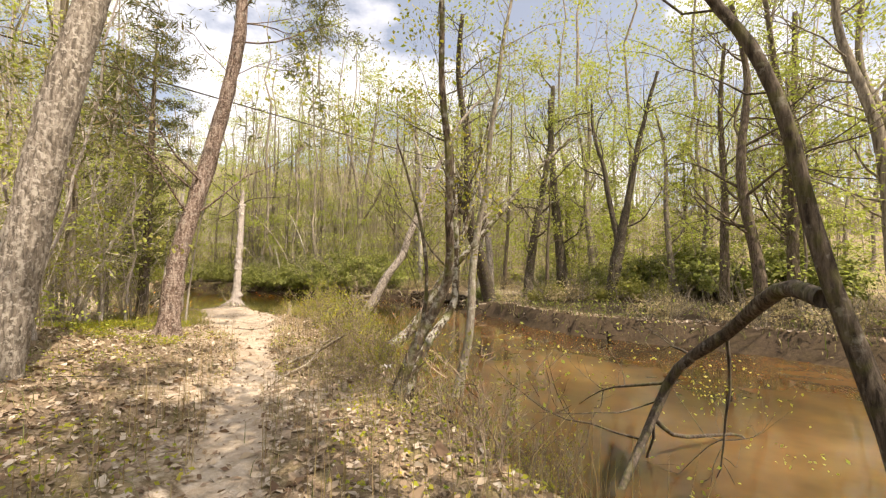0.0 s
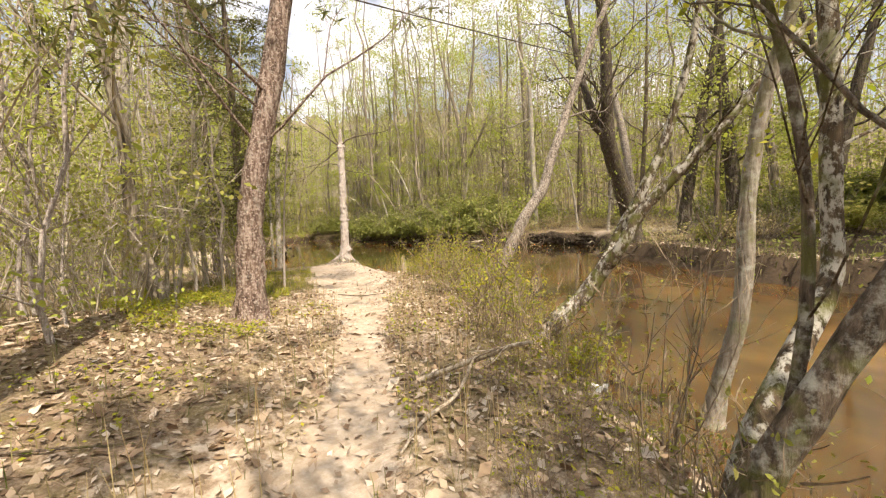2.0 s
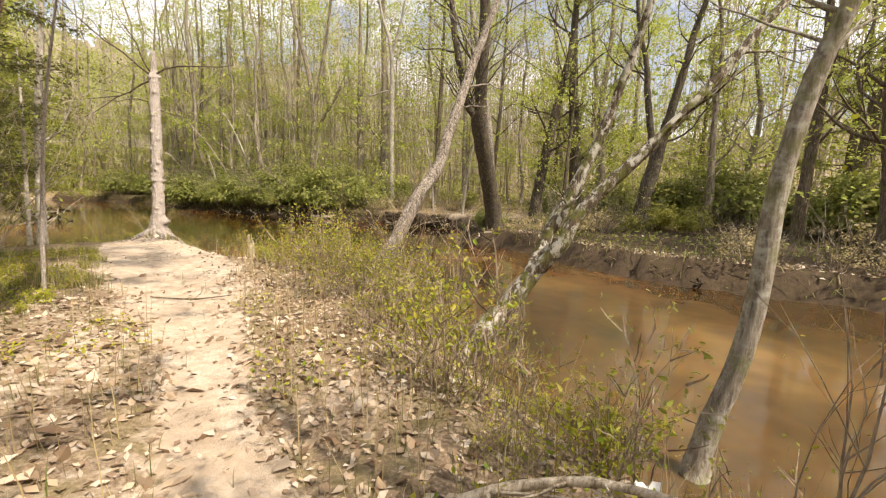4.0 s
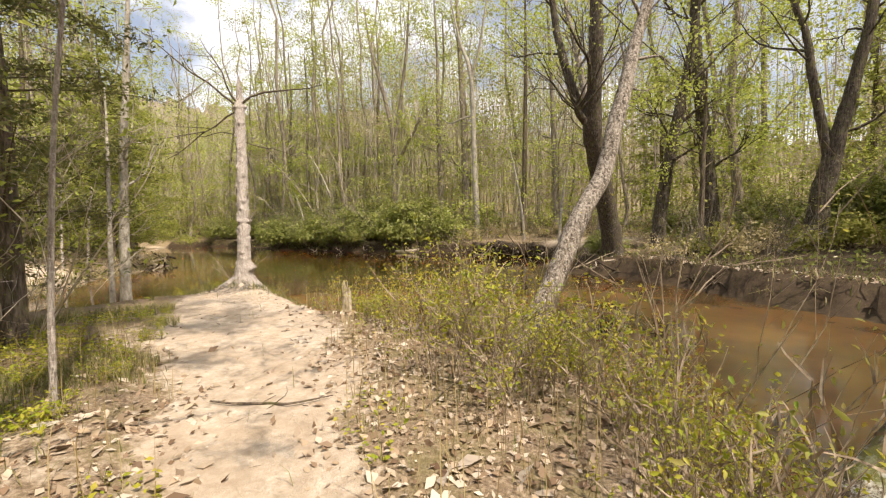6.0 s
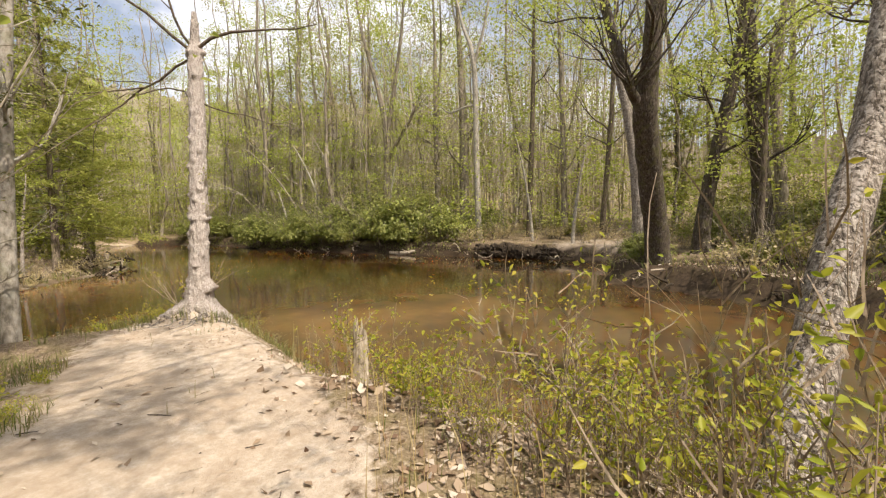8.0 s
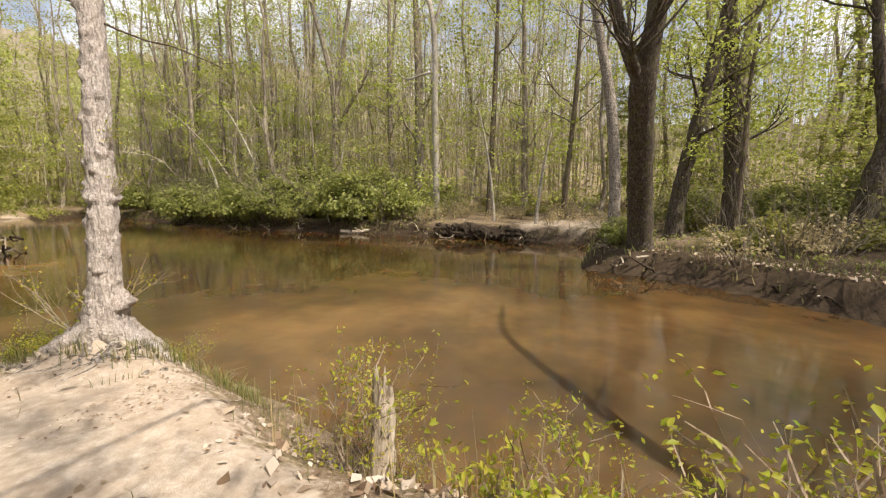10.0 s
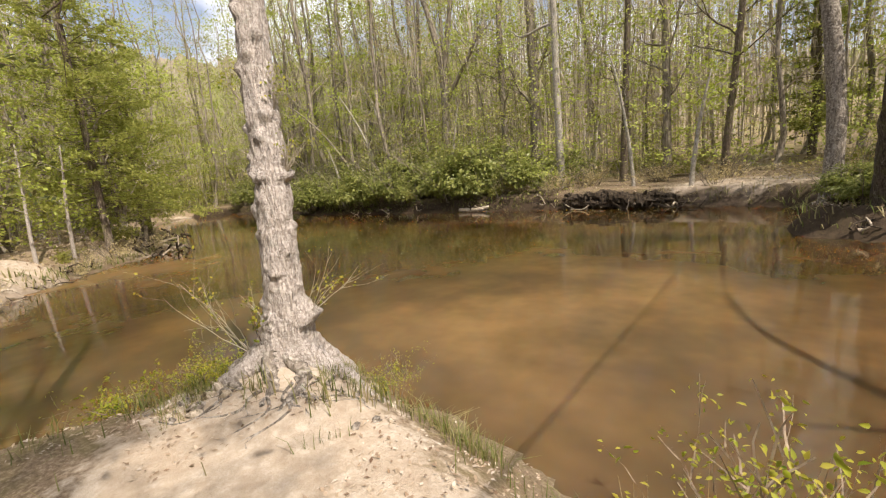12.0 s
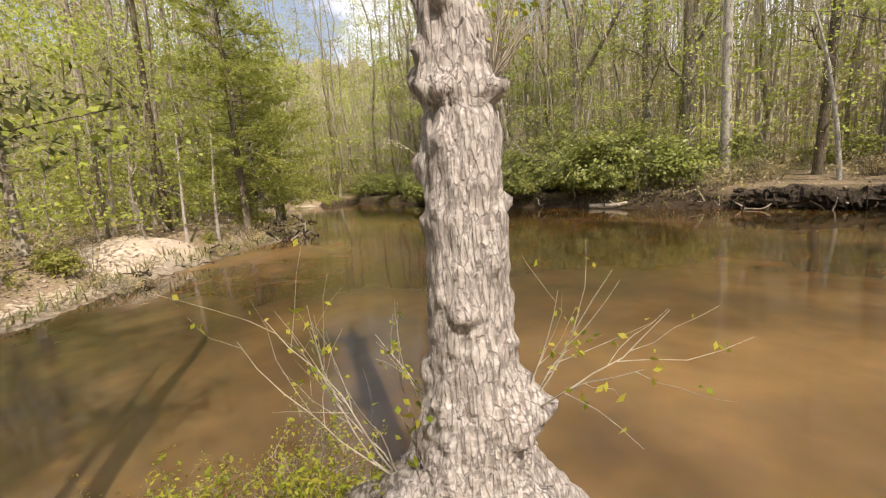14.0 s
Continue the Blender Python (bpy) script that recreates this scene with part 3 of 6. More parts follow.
def build_ground():
    gx = np.concatenate([reach(-62, -1, 0.45, 900)[::-1], np.arange(-62, -14.5, 0.45), np.arange(-14.5, 6.0, 0.16), np.arange(6.0, 22, 0.45), reach(21.7, 1, 0.45, 900)])
    gy = np.concatenate([reach(4.5, -1, 0.16, 900)[::-1], np.arange(4.5, 18.0, 0.16), np.arange(18.0, 46, 0.42), reach(45.8, 1, 0.42, 900)])
    X, Y = np.meshgrid(gx, gy)
    xy = np.stack([X.ravel(), Y.ravel()], 1)
    z, sand, damp_and_shade = terrain(xy)
    g = Geo()
    w = len(gx)
    i = (np.arange(len(gy) - 1)[:, None] * w + np.arange(w - 1)).ravel()
    g.add(np.column_stack([xy, z]), np.stack([i, i + 1, i + w + 1, i + w], 1))
    me = g.mesh("ground", GROUND)
    woods = step(segments(xy, SHORE, True)[0], 3.0, 9.0) * step(np.hypot(xy[:, 0] + 3, xy[:, 1] - 9), 16, 24)
    for key, values in (("sand", sand), ("damp_and_shade", damp_and_shade), ("woods", woods)):
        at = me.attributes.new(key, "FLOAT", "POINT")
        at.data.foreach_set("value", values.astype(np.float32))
    tagged(new("ground", me), "sandy forest floor with dead leaves and a worn footpath", "ground", kind="structure")
    g = Geo()
    wx = np.concatenate([np.linspace(-130, -41, 20), np.arange(-40, 14, 0.6), np.linspace(15, 60, 12)])
    wy = np.concatenate([np.linspace(-20, 4, 8), np.arange(5, 40, 0.6), np.linspace(41, 66, 6)])
    X, Y = np.meshgrid(wx, wy)
    w = len(wx)
    i = (np.arange(len(wy) - 1)[:, None] * w + np.arange(w - 1)).ravel()
    g.add(np.column_stack([X.ravel(), Y.ravel(), np.full(X.size, WATER_Z)]), np.stack([i, i + 1, i + w + 1, i + w], 1))
    me = g.mesh("water", WATER)
    xy = np.stack([X.ravel(), Y.ravel()], 1)
    # Near and left shores only, so painted shade reaches the right bank's water.
    off = segments(xy, np.array(SHORE_NEAR + SHORE_LEFT[:9], float), False)[0] + 2.0 * waves(xy[:, 0], xy[:, 1], 0.35, 91) + 1.2 * waves(xy[:, 0], xy[:, 1], 1.0, 92)
    depth_and_shade = step(off, 2.0, 8.0)
    at = me.attributes.new("depth_and_shade", "FLOAT", "POINT")
    at.data.foreach_set("value", depth_and_shade.astype(np.float32))
    tagged(new("water", me), "slow muddy brown creek water with faint ripples", "creek", kind="structure")


build_ground()


# ---- trees that stand by themselves ----
WALKED = np.array([(5.5, 4.4), (4.4, 5.4), (2.3, 7.1), (0.6, 8.4), (-1.5, 9.5), (-3.0, 11.3), (-4.6, 12.3), (-6.7, 13.7), (-8.2, 14.3), (-10.1, 15.2)])


def make_tree(name, stems, mat, label, limbs=8, limb_len=2.2, leaf=LEAF_LIME, leaves=900, leaf_size=0.07, seed=1, limb_from=0.35, depth=2,
              rough=0.05, rise=0.25, sides=10, spread=0.85, flare=1.35, category="tree", far=False, slim=1.0, aspect=0.6):
    """stems: lists of (x, y, z, radius); the first one is the trunk."""
    rng = np.random.default_rng(seed)
    base = Vector(stems[0][0][:3])
    tree = thing(name, base, label, category)
    tips, haze = [], Geo(seed + 50)
    for s, stem in enumerate(stems):
        s_arr = np.array(stem, float)
        n = max(10, int(np.linalg.norm(np.diff(s_arr[:, :3], axis=0), axis=1).sum() / 0.22))
        line = spline(s_arr, min(n, 60))
        pts, rad = line[:, :3] - np.array(base), np.maximum(line[:, 3], 0.012)
        if s == 0:
            rad = rad * (1 + (flare - 1) * np.exp(-np.arange(len(rad)) * 0.8))
        g = Geo(seed + s)
        g.tube(pts, rad, sides, rough)
        piece("trunk" if s == 0 else "stem", g, mat, tree)
        for _ in range(limbs):
            f = rng.uniform(limb_from, 1.0)
            i = min(int(f * (len(pts) - 1)), len(pts) - 2)
            d = pts[i + 1] - pts[i]
            d = d / np.linalg.norm(d)
            o = rng.normal(size=3)
            o[2] *= 0.5
            o -= d * (o @ d) * 0.8
            o /= np.linalg.norm(o)
            woody = haze if far else Geo(seed + 50)
            branch(woody, rng, pts[i], d * 0.55 + o * spread, limb_len * rng.uniform(0.5, 1.25) * (1.15 - 0.5 * f), rad[i] * rng.uniform(0.22, 0.42) * slim, depth, tips, rise=rise)
            if not far:
                piece("limb", woody, mat, tree)
    if far and limbs:
        tagged(piece("twig_haze", haze, mat, tree), kind="stuff")
    if leaves and tips:
        g = Geo(seed + 90)
        spots = clustered(rng, tips, leaves, max(12, leaves // 22), 2.6 * leaf_size) if far else around(rng, tips, leaves, 0.09)
        world_at = spots + np.array(base)
        clear = (segments(world_at[:, :2], WALKED, False)[0] > 1.6) | (world_at[:, 2] > 2.9)
        g.blades(spots[clear], leaf_size, aspect, 0.15)
        tagged(piece("crown", g, leaf, tree), kind="stuff")
    return tree


def top(stem, way, count, step_len, taper=0.85):
    """Carries a stem on upwards beyond its known part."""
    out = [tuple(p) for p in stem]
    rng = np.random.default_rng(len(stem) * 7 + count)
    w = np.array(way, float)
    for _ in range(count):
        x, y, z, r = out[-1]
        w = w + rng.normal(0, 0.08, 3)
        w /= np.linalg.norm(w)
        out.append((x + w[0] * step_len, y + w[1] * step_len, z + w[2] * step_len, r * taper))
    return out


def near_trees():
    make_tree("oak_tree", [top([(-1.98, 6.95, 0.0, 0.26), (-1.92, 7.1, 1.2, 0.215), (-1.88, 7.23, 2.4, 0.20), (-1.80, 7.42, 3.9, 0.185)], (0.07, 0.15, 1), 7, 1.3)],
              BARK_GREY, "tall grey-barked tree leaning over the footpath", limbs=12, limb_len=3.2, leaves=1500, leaf_size=0.08, seed=11, limb_from=0.55)
    make_tree("pine_tree", [top([(-4.32, 9.98, 0.1, 0.20), (-4.26, 10.06, 1.5, 0.175), (-4.17, 10.24, 2.6, 0.165), (-4.0, 10.6, 4.4, 0.15), (-3.85, 10.9, 6.4, 0.13)], (0.1, 0.12, 1), 5, 1.4)],
              BARK_RED, "straight trunk with flaky reddish bark beside the path", limbs=40, limb_len=2.3, leaf=LEAF_PINE, leaves=17000, leaf_size=0.17, aspect=0.14, seed=12, limb_from=0.22, rough=0.09, rise=0.02, slim=0.45, spread=1.3)
    make_tree("leaning_bank_tree", [
        top([(1.38, 9.72, -0.25, 0.10), (1.50, 9.74, 0.19, 0.078), (1.72, 9.80, 0.7, 0.068), (1.95, 9.90, 1.2, 0.062), (2.06, 9.88, 1.6, 0.056), (2.11, 9.75, 2.2, 0.05), (2.15, 9.65, 2.9, 0.046)], (0.0, -0.1, 1), 5, 0.8),
        [(1.45, 9.75, -0.1, 0.032), (1.62, 9.9, 0.6, 0.028), (1.66, 10.0, 1.3, 0.025), (1.58, 10.0, 2.0, 0.022), (1.40, 9.95, 2.7, 0.018), (1.2, 9.9, 3.3, 0.012)]],
        BARK_MOSS, "dark curved stem leaning from the bank, mossy and lichen-flecked", limbs=15, limb_len=1.7, leaves=2400, leaf_size=0.055, seed=13, limb_from=0.3, leaf=LEAF_YELLOW, slim=0.7)
    make_tree("river_birch", [top([(0.9, 12.5, -0.9, 0.10), (0.96, 12.52, -0.45, 0.09), (1.08, 12.51, 0.05, 0.083), (1.17, 12.5, 0.69, 0.078), (1.2, 12.5, 1.56, 0.072), (1.32, 12.49, 2.4, 0.064), (1.5, 12.47, 3.1, 0.055)], (0.15, 0, 1), 5, 0.9)],
              BARK_LICHEN, "slender grey trunk with pale blotches leaning from the bank", limbs=11, limb_len=1.9, leaves=1500, leaf_size=0.06, seed=14, limb_from=0.45)
    make_tree("broken_tree", [[(1.38, 9.95, -0.4, 0.08), (1.45, 10.05, 0.2, 0.068), (1.60, 10.3, 0.62, 0.06), (1.74, 10.6, 1.0, 0.053), (1.74, 10.68, 1.46, 0.05), (1.72, 10.7, 2.3, 0.046), (1.66, 10.7, 3.1, 0.042), (1.6, 10.72, 3.7, 0.038)]],
              BARK_BLOTCH, "dead lichen-blotched stem snapped off at the top", limbs=3, limb_len=1.0, leaves=0, seed=15, limb_from=0.4, depth=1)
    make_tree("mossy_forked_tree", [
        top([(-1.75, 13.1, -0.95, 0.17), (-1.38, 13.5, -0.3, 0.14), (-1.07, 13.85, 0.07, 0.125), (-0.85, 14.0, 0.42, 0.115), (-0.62, 13.98, 0.70, 0.10), (-0.46, 13.96, 0.92, 0.095), (-0.28, 14.05, 1.31, 0.085), (0.1, 14.1, 1.75, 0.075), (0.6, 14.2, 2.3, 0.065)], (0.6, 0.15, 0.7), 4, 0.8),
        top([(-0.87, 13.98, 0.40, 0.10), (-0.76, 14.2, 0.72, 0.092), (-0.66, 14.35, 1.05, 0.088), (-0.5, 14.5, 1.4, 0.08), (-0.33, 14.6, 1.8, 0.075), (-0.12, 14.7, 2.3, 0.07), (0.06, 14.75, 2.9, 0.06)], (0.3, 0.05, 1), 4, 0.8),
        [(-0.66, 14.35, 1.0, 0.06), (-0.5, 14.32, 1.25, 0.055), (-0.38, 14.3, 1.5, 0.03)]],
        BARK_BLOTCH, "leaning forked trunk blotched with moss and lichen over the water", limbs=4, limb_len=1.5, leaves=200, leaf_size=0.05, seed=16, limb_from=0.5)
    make_tree("leaning_pale_tree", [top([(-4.3, 14.45, -0.75, 0.19), (-4.08, 14.95, -0.25, 0.16), (-3.93, 15.36, 0.06, 0.148), (-3.75, 15.77, 0.54, 0.14), (-3.5, 16.23, 1.42, 0.13), (-3.26, 16.67, 2.03, 0.122), (-3.15, 16.87, 2.66, 0.112), (-3.02, 17.17, 3.38, 0.10), (-2.9, 17.6, 4.25, 0.09)], (0.1, 0.3, 1), 5, 1.1)],
              BARK_FLAKY, "grey trunk with flaking bark leaning out over the creek", limbs=9, limb_len=1.9, leaves=420, leaf_size=0.06, seed=17, limb_from=0.5, sides=18, rough=0.035)
    make_tree("curved_creek_tree", [
        top([(5.75, 9.0, -0.8, 0.10), (5.72, 9.15, 0.2, 0.078), (5.57, 9.24, 0.9, 0.066), (5.38, 9.28, 1.74, 0.058), (5.27, 9.31, 2.53, 0.052), (5.09, 9.35, 3.22, 0.046), (4.81, 9.41, 3.82, 0.04)], (-0.4, 0, 0.6), 4, 0.6),
        [(5.42, 9.3, 1.3, 0.075), (5.28, 9.9, 1.34, 0.07), (4.985, 10.72, 0.845, 0.066), (4.54, 11.18, 0.34, 0.06), (4.25, 11.18, -0.30, 0.052), (3.95, 10.35, -0.86, 0.04), (3.9, 10.2, -1.0, 0.03)],
        [(4.25, 11.18, -0.30, 0.03), (4.5, 11.5, -0.58, 0.026), (4.95, 12.2, -0.72, 0.022), (5.3, 12.6, -0.78, 0.018), (5.45, 12.75, -0.95, 0.01)]],
        BARK_DARK, "dark crooked trunk with a bough arching down into the water", limbs=6, limb_len=1.9, leaves=900, leaf_size=0.05, seed=18, limb_from=0.35)


def saplings():
    """Thin single stems that can be told apart beside the path and on the sandbank."""
    for k, (x, y, h, r, lx, ly, mat) in enumerate([(-6.4, 11.5, 4.6, 0.022, 0.5, 0.3, BARK_PALE), (-27.6, 17.6, 4.0, 0.055, -0.5, 0.3, BARK_PALE), (-28.4, 18.8, 4.2, 0.06, 0.6, 0.2, BARK_PALE),
                                                   (-29.0, 15.6, 6.5, 0.07, 2.4, 0.8, BARK_PALE), (-29.2, 15.4, 6.0, 0.06, 1.2, 0.2, BARK_FAR), (-12.75, 14.4, 7.5, 0.10, 0.5, 0.3, BARK_SMOOTH), (-12.55, 14.1, 5.0, 0.05, -0.4, 0.3, BARK_SMOOTH), (-33.0, 15.5, 15, 0.2, -0.3, 0.2, BARK_FAR), (-31.5, 17.5, 13, 0.16, 0.8, 0.2, BARK_BROWN), (-6.3, 5.0, 9, 0.12, 0.1, 0.2, BARK_FAR)]):
        z = height(x, y)
        make_tree("sapling", [[(x, y, z - 0.15, r * 1.2), (x + lx * 0.12, y + ly * 0.1, z + h * 0.2, r), (x + lx * 0.3, y + ly * 0.4, z + h * 0.5, r * 0.8), (x + lx * 0.75, y + ly * 0.8, z + h * 0.8, r * 0.55), (x + lx, y + ly, z + h, r * 0.3)]],
                  mat, "thin pale sapling with few leaves", limbs=7, limb_len=0.28 * h ** 0.8, leaves=260, leaf_size=0.05 if x > -15 else 0.09, seed=120 + k, limb_from=0.3, far=True, flare=1.1)


def shade_trees():
    """Leafy trees on the sunny side, whose boughs reach over the start of the path. Most stand out of view, added to
    dapple it with shade.
    """
    for k, (x, y, h) in enumerate([(8.2, 4.6, 10), (11.5, 2.0, 12), (7.4, 0.2, 11), (7.8, 6.0, 9.5), (10.6, 4.4, 9)]):
        z = height(x, y)
        make_tree("overhanging_tree", [[(x, y, z - 0.3, 0.2), (x - 0.2, y, z + h * 0.25, 0.16), (x - 0.8, y + 0.2, z + h * 0.55, 0.12), (x - 1.8, y + 0.5, z + h * 0.85, 0.07), (x - 2.3, y + 0.6, z + h, 0.04)]],
                  BARK_DARK, "dark tree spreading leafy boughs to shade the path", limbs=16, limb_len=3.6, leaves=6500, leaf_size=0.12, seed=80 + k, limb_from=0.35, rise=0.05)


def soft_noise(rng, rows_n, cols, u, v):
    """Smooth random field that closes round the columns."""
    f = rng.normal(size=(rows_n, cols))
    iu, iv = np.floor(u).astype(int), np.floor(v).astype(int)
    fu, fv = u - iu, v - iv
    fu, fv = fu * fu * (3 - 2 * fu), fv * fv * (3 - 2 * fv)
    a, b = np.clip(iu, 0, rows_n - 1), np.clip(iu + 1, 0, rows_n - 1)
    c, d = iv % cols, (iv + 1) % cols
    return (f[a, c] * (1 - fv) + f[a, d] * fv) * (1 - fu) + (f[b, c] * (1 - fv) + f[b, d] * fv) * fu


def end_tree():
    """The knobbly pale trunk on the point."""
    rng = np.random.default_rng(5)
    z0 = 0.12
    tree = thing("dead_creek_tree", (-10.96, 16.02, z0), "pale knobbly trunk with lopped branches on a sandy point", "tree")
    line = spline([(0.0, 0, -0.40, 0.54), (0.0, 0.0, -0.12, 0.40), (0.0, 0.01, 0.06, 0.275), (0.0, 0.02, 0.22, 0.205), (0.0, 0.03, 0.38, 0.168), (-0.01, 0.06, 0.6, 0.148), (-0.05, 0.11, 1.0, 0.142), (-0.14, 0.20, 1.55, 0.134), (-0.25, 0.28, 2.1, 0.126),
                   (-0.39, 0.40, 3.0, 0.116), (-0.51, 0.49, 3.9, 0.108), (-0.56, 0.53, 4.25, 0.105), (-0.58, 0.55, 4.45, 0.07), (-0.58, 0.56, 4.7, 0.058), (-0.59, 0.57, 4.9, 0.03)], 300)
    pts, rad = line[:, :3], np.maximum(line[:, 3], 0.02)
    sides = 72
    a = np.linspace(0, 2 * np.pi, sides, endpoint=False)
    ringz = pts[:, 2]
    Z, A = np.meshgrid(ringz + 0.4, a, indexing="ij")
    strips = soft_noise(rng, 60, 26, Z / 0.11, A / (2 * np.pi) * 26)
    flakes = soft_noise(rng, 180, 36, Z / 0.032, A / (2 * np.pi) * 36)
    R = rad[:, None] * (1 + 0.05 * np.sin(2 * A + Z * 1.3)) + 0.0058 * strips + 0.0048 * flakes + rng.normal(0, 0.0012, Z.shape)
    R = R - 0.007 * (np.abs(strips) < 0.16)
    low = np.exp(-np.clip(ringz[:, None] - 0.0, 0, 9) * 4.5)
    R = R * (1 + 0.16 * low * np.sin(A * 5 + 0.6 + 2.0 * Z) + 0.08 * low * np.sin(A * 11 + 3 * Z))
    lumps = [(1.50, -1.9, 0.035, 0.04), (1.46, -0.9, 0.025, 0.04), (1.53, -2.5, 0.05, 0.045), (1.45, 0.1, 0.035, 0.04), (1.47, 0.8, 0.05, 0.045), (1.44, -1.4, 0.04, 0.04), (1.22, -2.5, 0.05, 0.05), (1.05, -1.5, 0.02, 0.05), (0.74, -0.95, 0.034, 0.036), (0.42, 0.55, 0.075, 0.07), (0.36, 0.25, 0.055, 0.06), (0.30, 0.85, 0.04, 0.05),
             (1.75, -1.0, 0.045, 0.05), (1.93, -0.4, 0.055, 0.045), (0.9, -0.15, 0.022, 0.03), (0.62, 0.35, 0.02, 0.025), (1.08, 0.5, 0.03, 0.025), (2.3, -1.8, 0.05, 0.05), (2.55, -0.4, 0.05, 0.04), (2.9, -2.2, 0.04, 0.045), (1.02, -2.3, 0.022, 0.04), (2.15, -2.7, 0.04, 0.045),
             (3.2, -1.0, 0.05, 0.05), (1.3, -1.3, 0.02, 0.03), (1.62, -2.0, 0.03, 0.035), (1.85, -2.3, 0.035, 0.04), (0.5, -2.6, 0.03, 0.05), (2.4, -1.1, 0.045, 0.04), (2.75, -1.5, 0.045, 0.04), (3.05, -0.7, 0.04, 0.04), (3.5, -2.0, 0.04, 0.04), (3.8, -0.6, 0.05, 0.05), (4.2, -1.4, 0.05, 0.06), (4.22, 0.6, 0.06, 0.05), (4.18, -2.8, 0.06, 0.05)]
    for z, ang, h, w in lumps:
        da = np.angle(np.exp(1j * (A - ang))) * rad[:, None]
        q = ((ringz[:, None] - z) / w) ** 2 + (da / (w * 1.05)) ** 2
        R = R + h * np.exp(-q**1.3) + 0.25 * h * np.exp(-q) * (flakes + strips) * 0.5
    R = R - 0.018 * np.exp(-((ringz[:, None] - 1.41) / 0.022) ** 2)
    g = Geo(3)
    ring = pts[:, None] + R[..., None] * np.stack([np.cos(a), np.sin(a), 0 * a], -1)[None]
    i = np.arange(299)[:, None] * sides
    k = np.arange(sides)
    j = (k + 1) % sides
    g.add(ring.reshape(-1, 3), np.stack([i + k, i + j, i + sides + j, i + sides + k], -1).reshape(-1, 4))
    piece("trunk", g, BARK_PALE, tree)
    tips = []
    for z, way, length, r in ((4.2, (-0.75, -0.65, 0.55), 2.4, 0.034), (4.25, (0.75, 0.35, 0.85), 2.1, 0.03), (4.25, (-0.1, -0.2, 1.0), 1.6, 0.03), (4.15, (-0.9, -0.3, -0.05), 2.2, 0.03), (3.5, (-0.85, -0.5, 0.12), 1.3, 0.016), (3.4, (0.8, 0.5, -0.15), 1.5, 0.014)):
        g = Geo(4)
        at = pts[int(np.argmin(np.abs(ringz - z)))]
        branch(g, rng, at, way, length, r, 1, tips, kids=4, wob=0.2, rise=0.1)
        piece("limb", g, BARK_BROWN, tree)
    for k, (ang, L, thick, bend) in enumerate([(-1.95, 0.62, 0.06, -0.6), (-2.45, 0.85, 0.065, 0.25), (-2.9, 0.7, 0.05, 0.3), (-2.2, 0.45, 0.04, 0.5), (-1.1, 0.42, 0.045, 0.3), (-0.35, 0.55, 0.04, -0.3), (0.22, 0.85, 0.06, 0.15), (0.75, 0.6, 0.045, 0.3), (2.7, 0.6, 0.045, -0.3)]):
        g = Geo(30 + k)
        root = []
        for f in np.linspace(0.0, 1, 12):
            a2 = ang + bend * f * f + 0.12 * math.sin(7 * f + k)
            px, py = math.cos(a2) * (0.14 + f * L), math.sin(a2) * (0.14 + f * L)
            gz = height(-10.96 + px, 16.02 + py) - z0
            root.append((px, py, gz + thick * (0.0 - 0.75 * f) + 0.3 * thick * math.sin(6 * f + 2 * k) + 0.06 * (1 - f) ** 4, thick * (1.55 - 1.05 * f)))
        line = spline(root, 34)
        g.tube(line[:, :3], line[:, 3], 12, 0.13)
        piece("root", g, BARK_GREY if k % 3 else BARK_PALE, tree)
    g = Geo(38)
    for k in range(34):
        ang, q0 = rng.uniform(-3.3, 0.9), rng.uniform(0.28, 0.55)
        bend, L, r = rng.normal(0, 0.5), rng.uniform(0.2, 0.7), rng.uniform(0.004, 0.013)
        f = np.linspace(0, 1, 12)
        a2 = ang + bend * f + 0.1 * np.sin(9 * f + k)
        px, py = np.cos(a2) * (q0 + L * f), np.sin(a2) * (q0 + L * f)
        gz = terrain(np.column_stack([px - 10.96, py + 16.02]))[0] - z0
        g.tube(np.column_stack([px, py, gz + r * 0.2 - 0.01 * f]), r * (1.2 - 0.7 * f), 5, 0.1)
    tagged(piece("root_mat", g, BARK_GREY, tree, "thin grey roots laid bare in the sand"), kind="stuff")
    for z, ang, spread_n, size in ((0.32, 0.45, 5, 0.5), (0.08, -2.2, 6, 0.7), (0.2, -3.3, 3, 0.5), (1.46, 0.35, 16, 0.30), (2.0, -2.4, 6, 0.3), (1.95, 0.2, 8, 0.3)):
        g, tips = Geo(40), []
        i = int(np.argmin(np.abs(ringz - z)))
        d = np.array([math.cos(ang), math.sin(ang), 0.2])
        at = pts[i] + d * rad[i] * 0.95
        for _ in range(spread_n):
            branch(g, rng, at, d * 0.8 + rng.normal(0, 0.36, 3) + np.array([0, 0, 1.0]), size * rng.uniform(0.6, 1.25), 0.0042, 1, tips, kids=3, wob=0.13, rise=0.25)
        sprout = piece("sprout", g, HAZE, tree, "thin bare shoots")
        g = Geo(41)
        g.blades(around(rng, tips[::2], 60, 0.014), 0.026, 0.6)
        piece("leaves", g, LEAF_YELLOW, sprout)
    g, tips = Geo(43), []
    for k in range(9):
        ang = -2.6 + 0.1 * k
        branch(g, rng, (math.cos(ang) * 0.17, math.sin(ang) * 0.17, 0.18 + 0.03 * (k % 3)), (math.cos(ang) * 0.15, math.sin(ang) * 0.15, 1), 0.3 * rng.uniform(0.5, 1.2), 0.003, 0, tips)
    sprout = piece("sprout", g, BARK_RED, tree, "reddish shoots at the foot of the trunk")
    g = Geo(44)
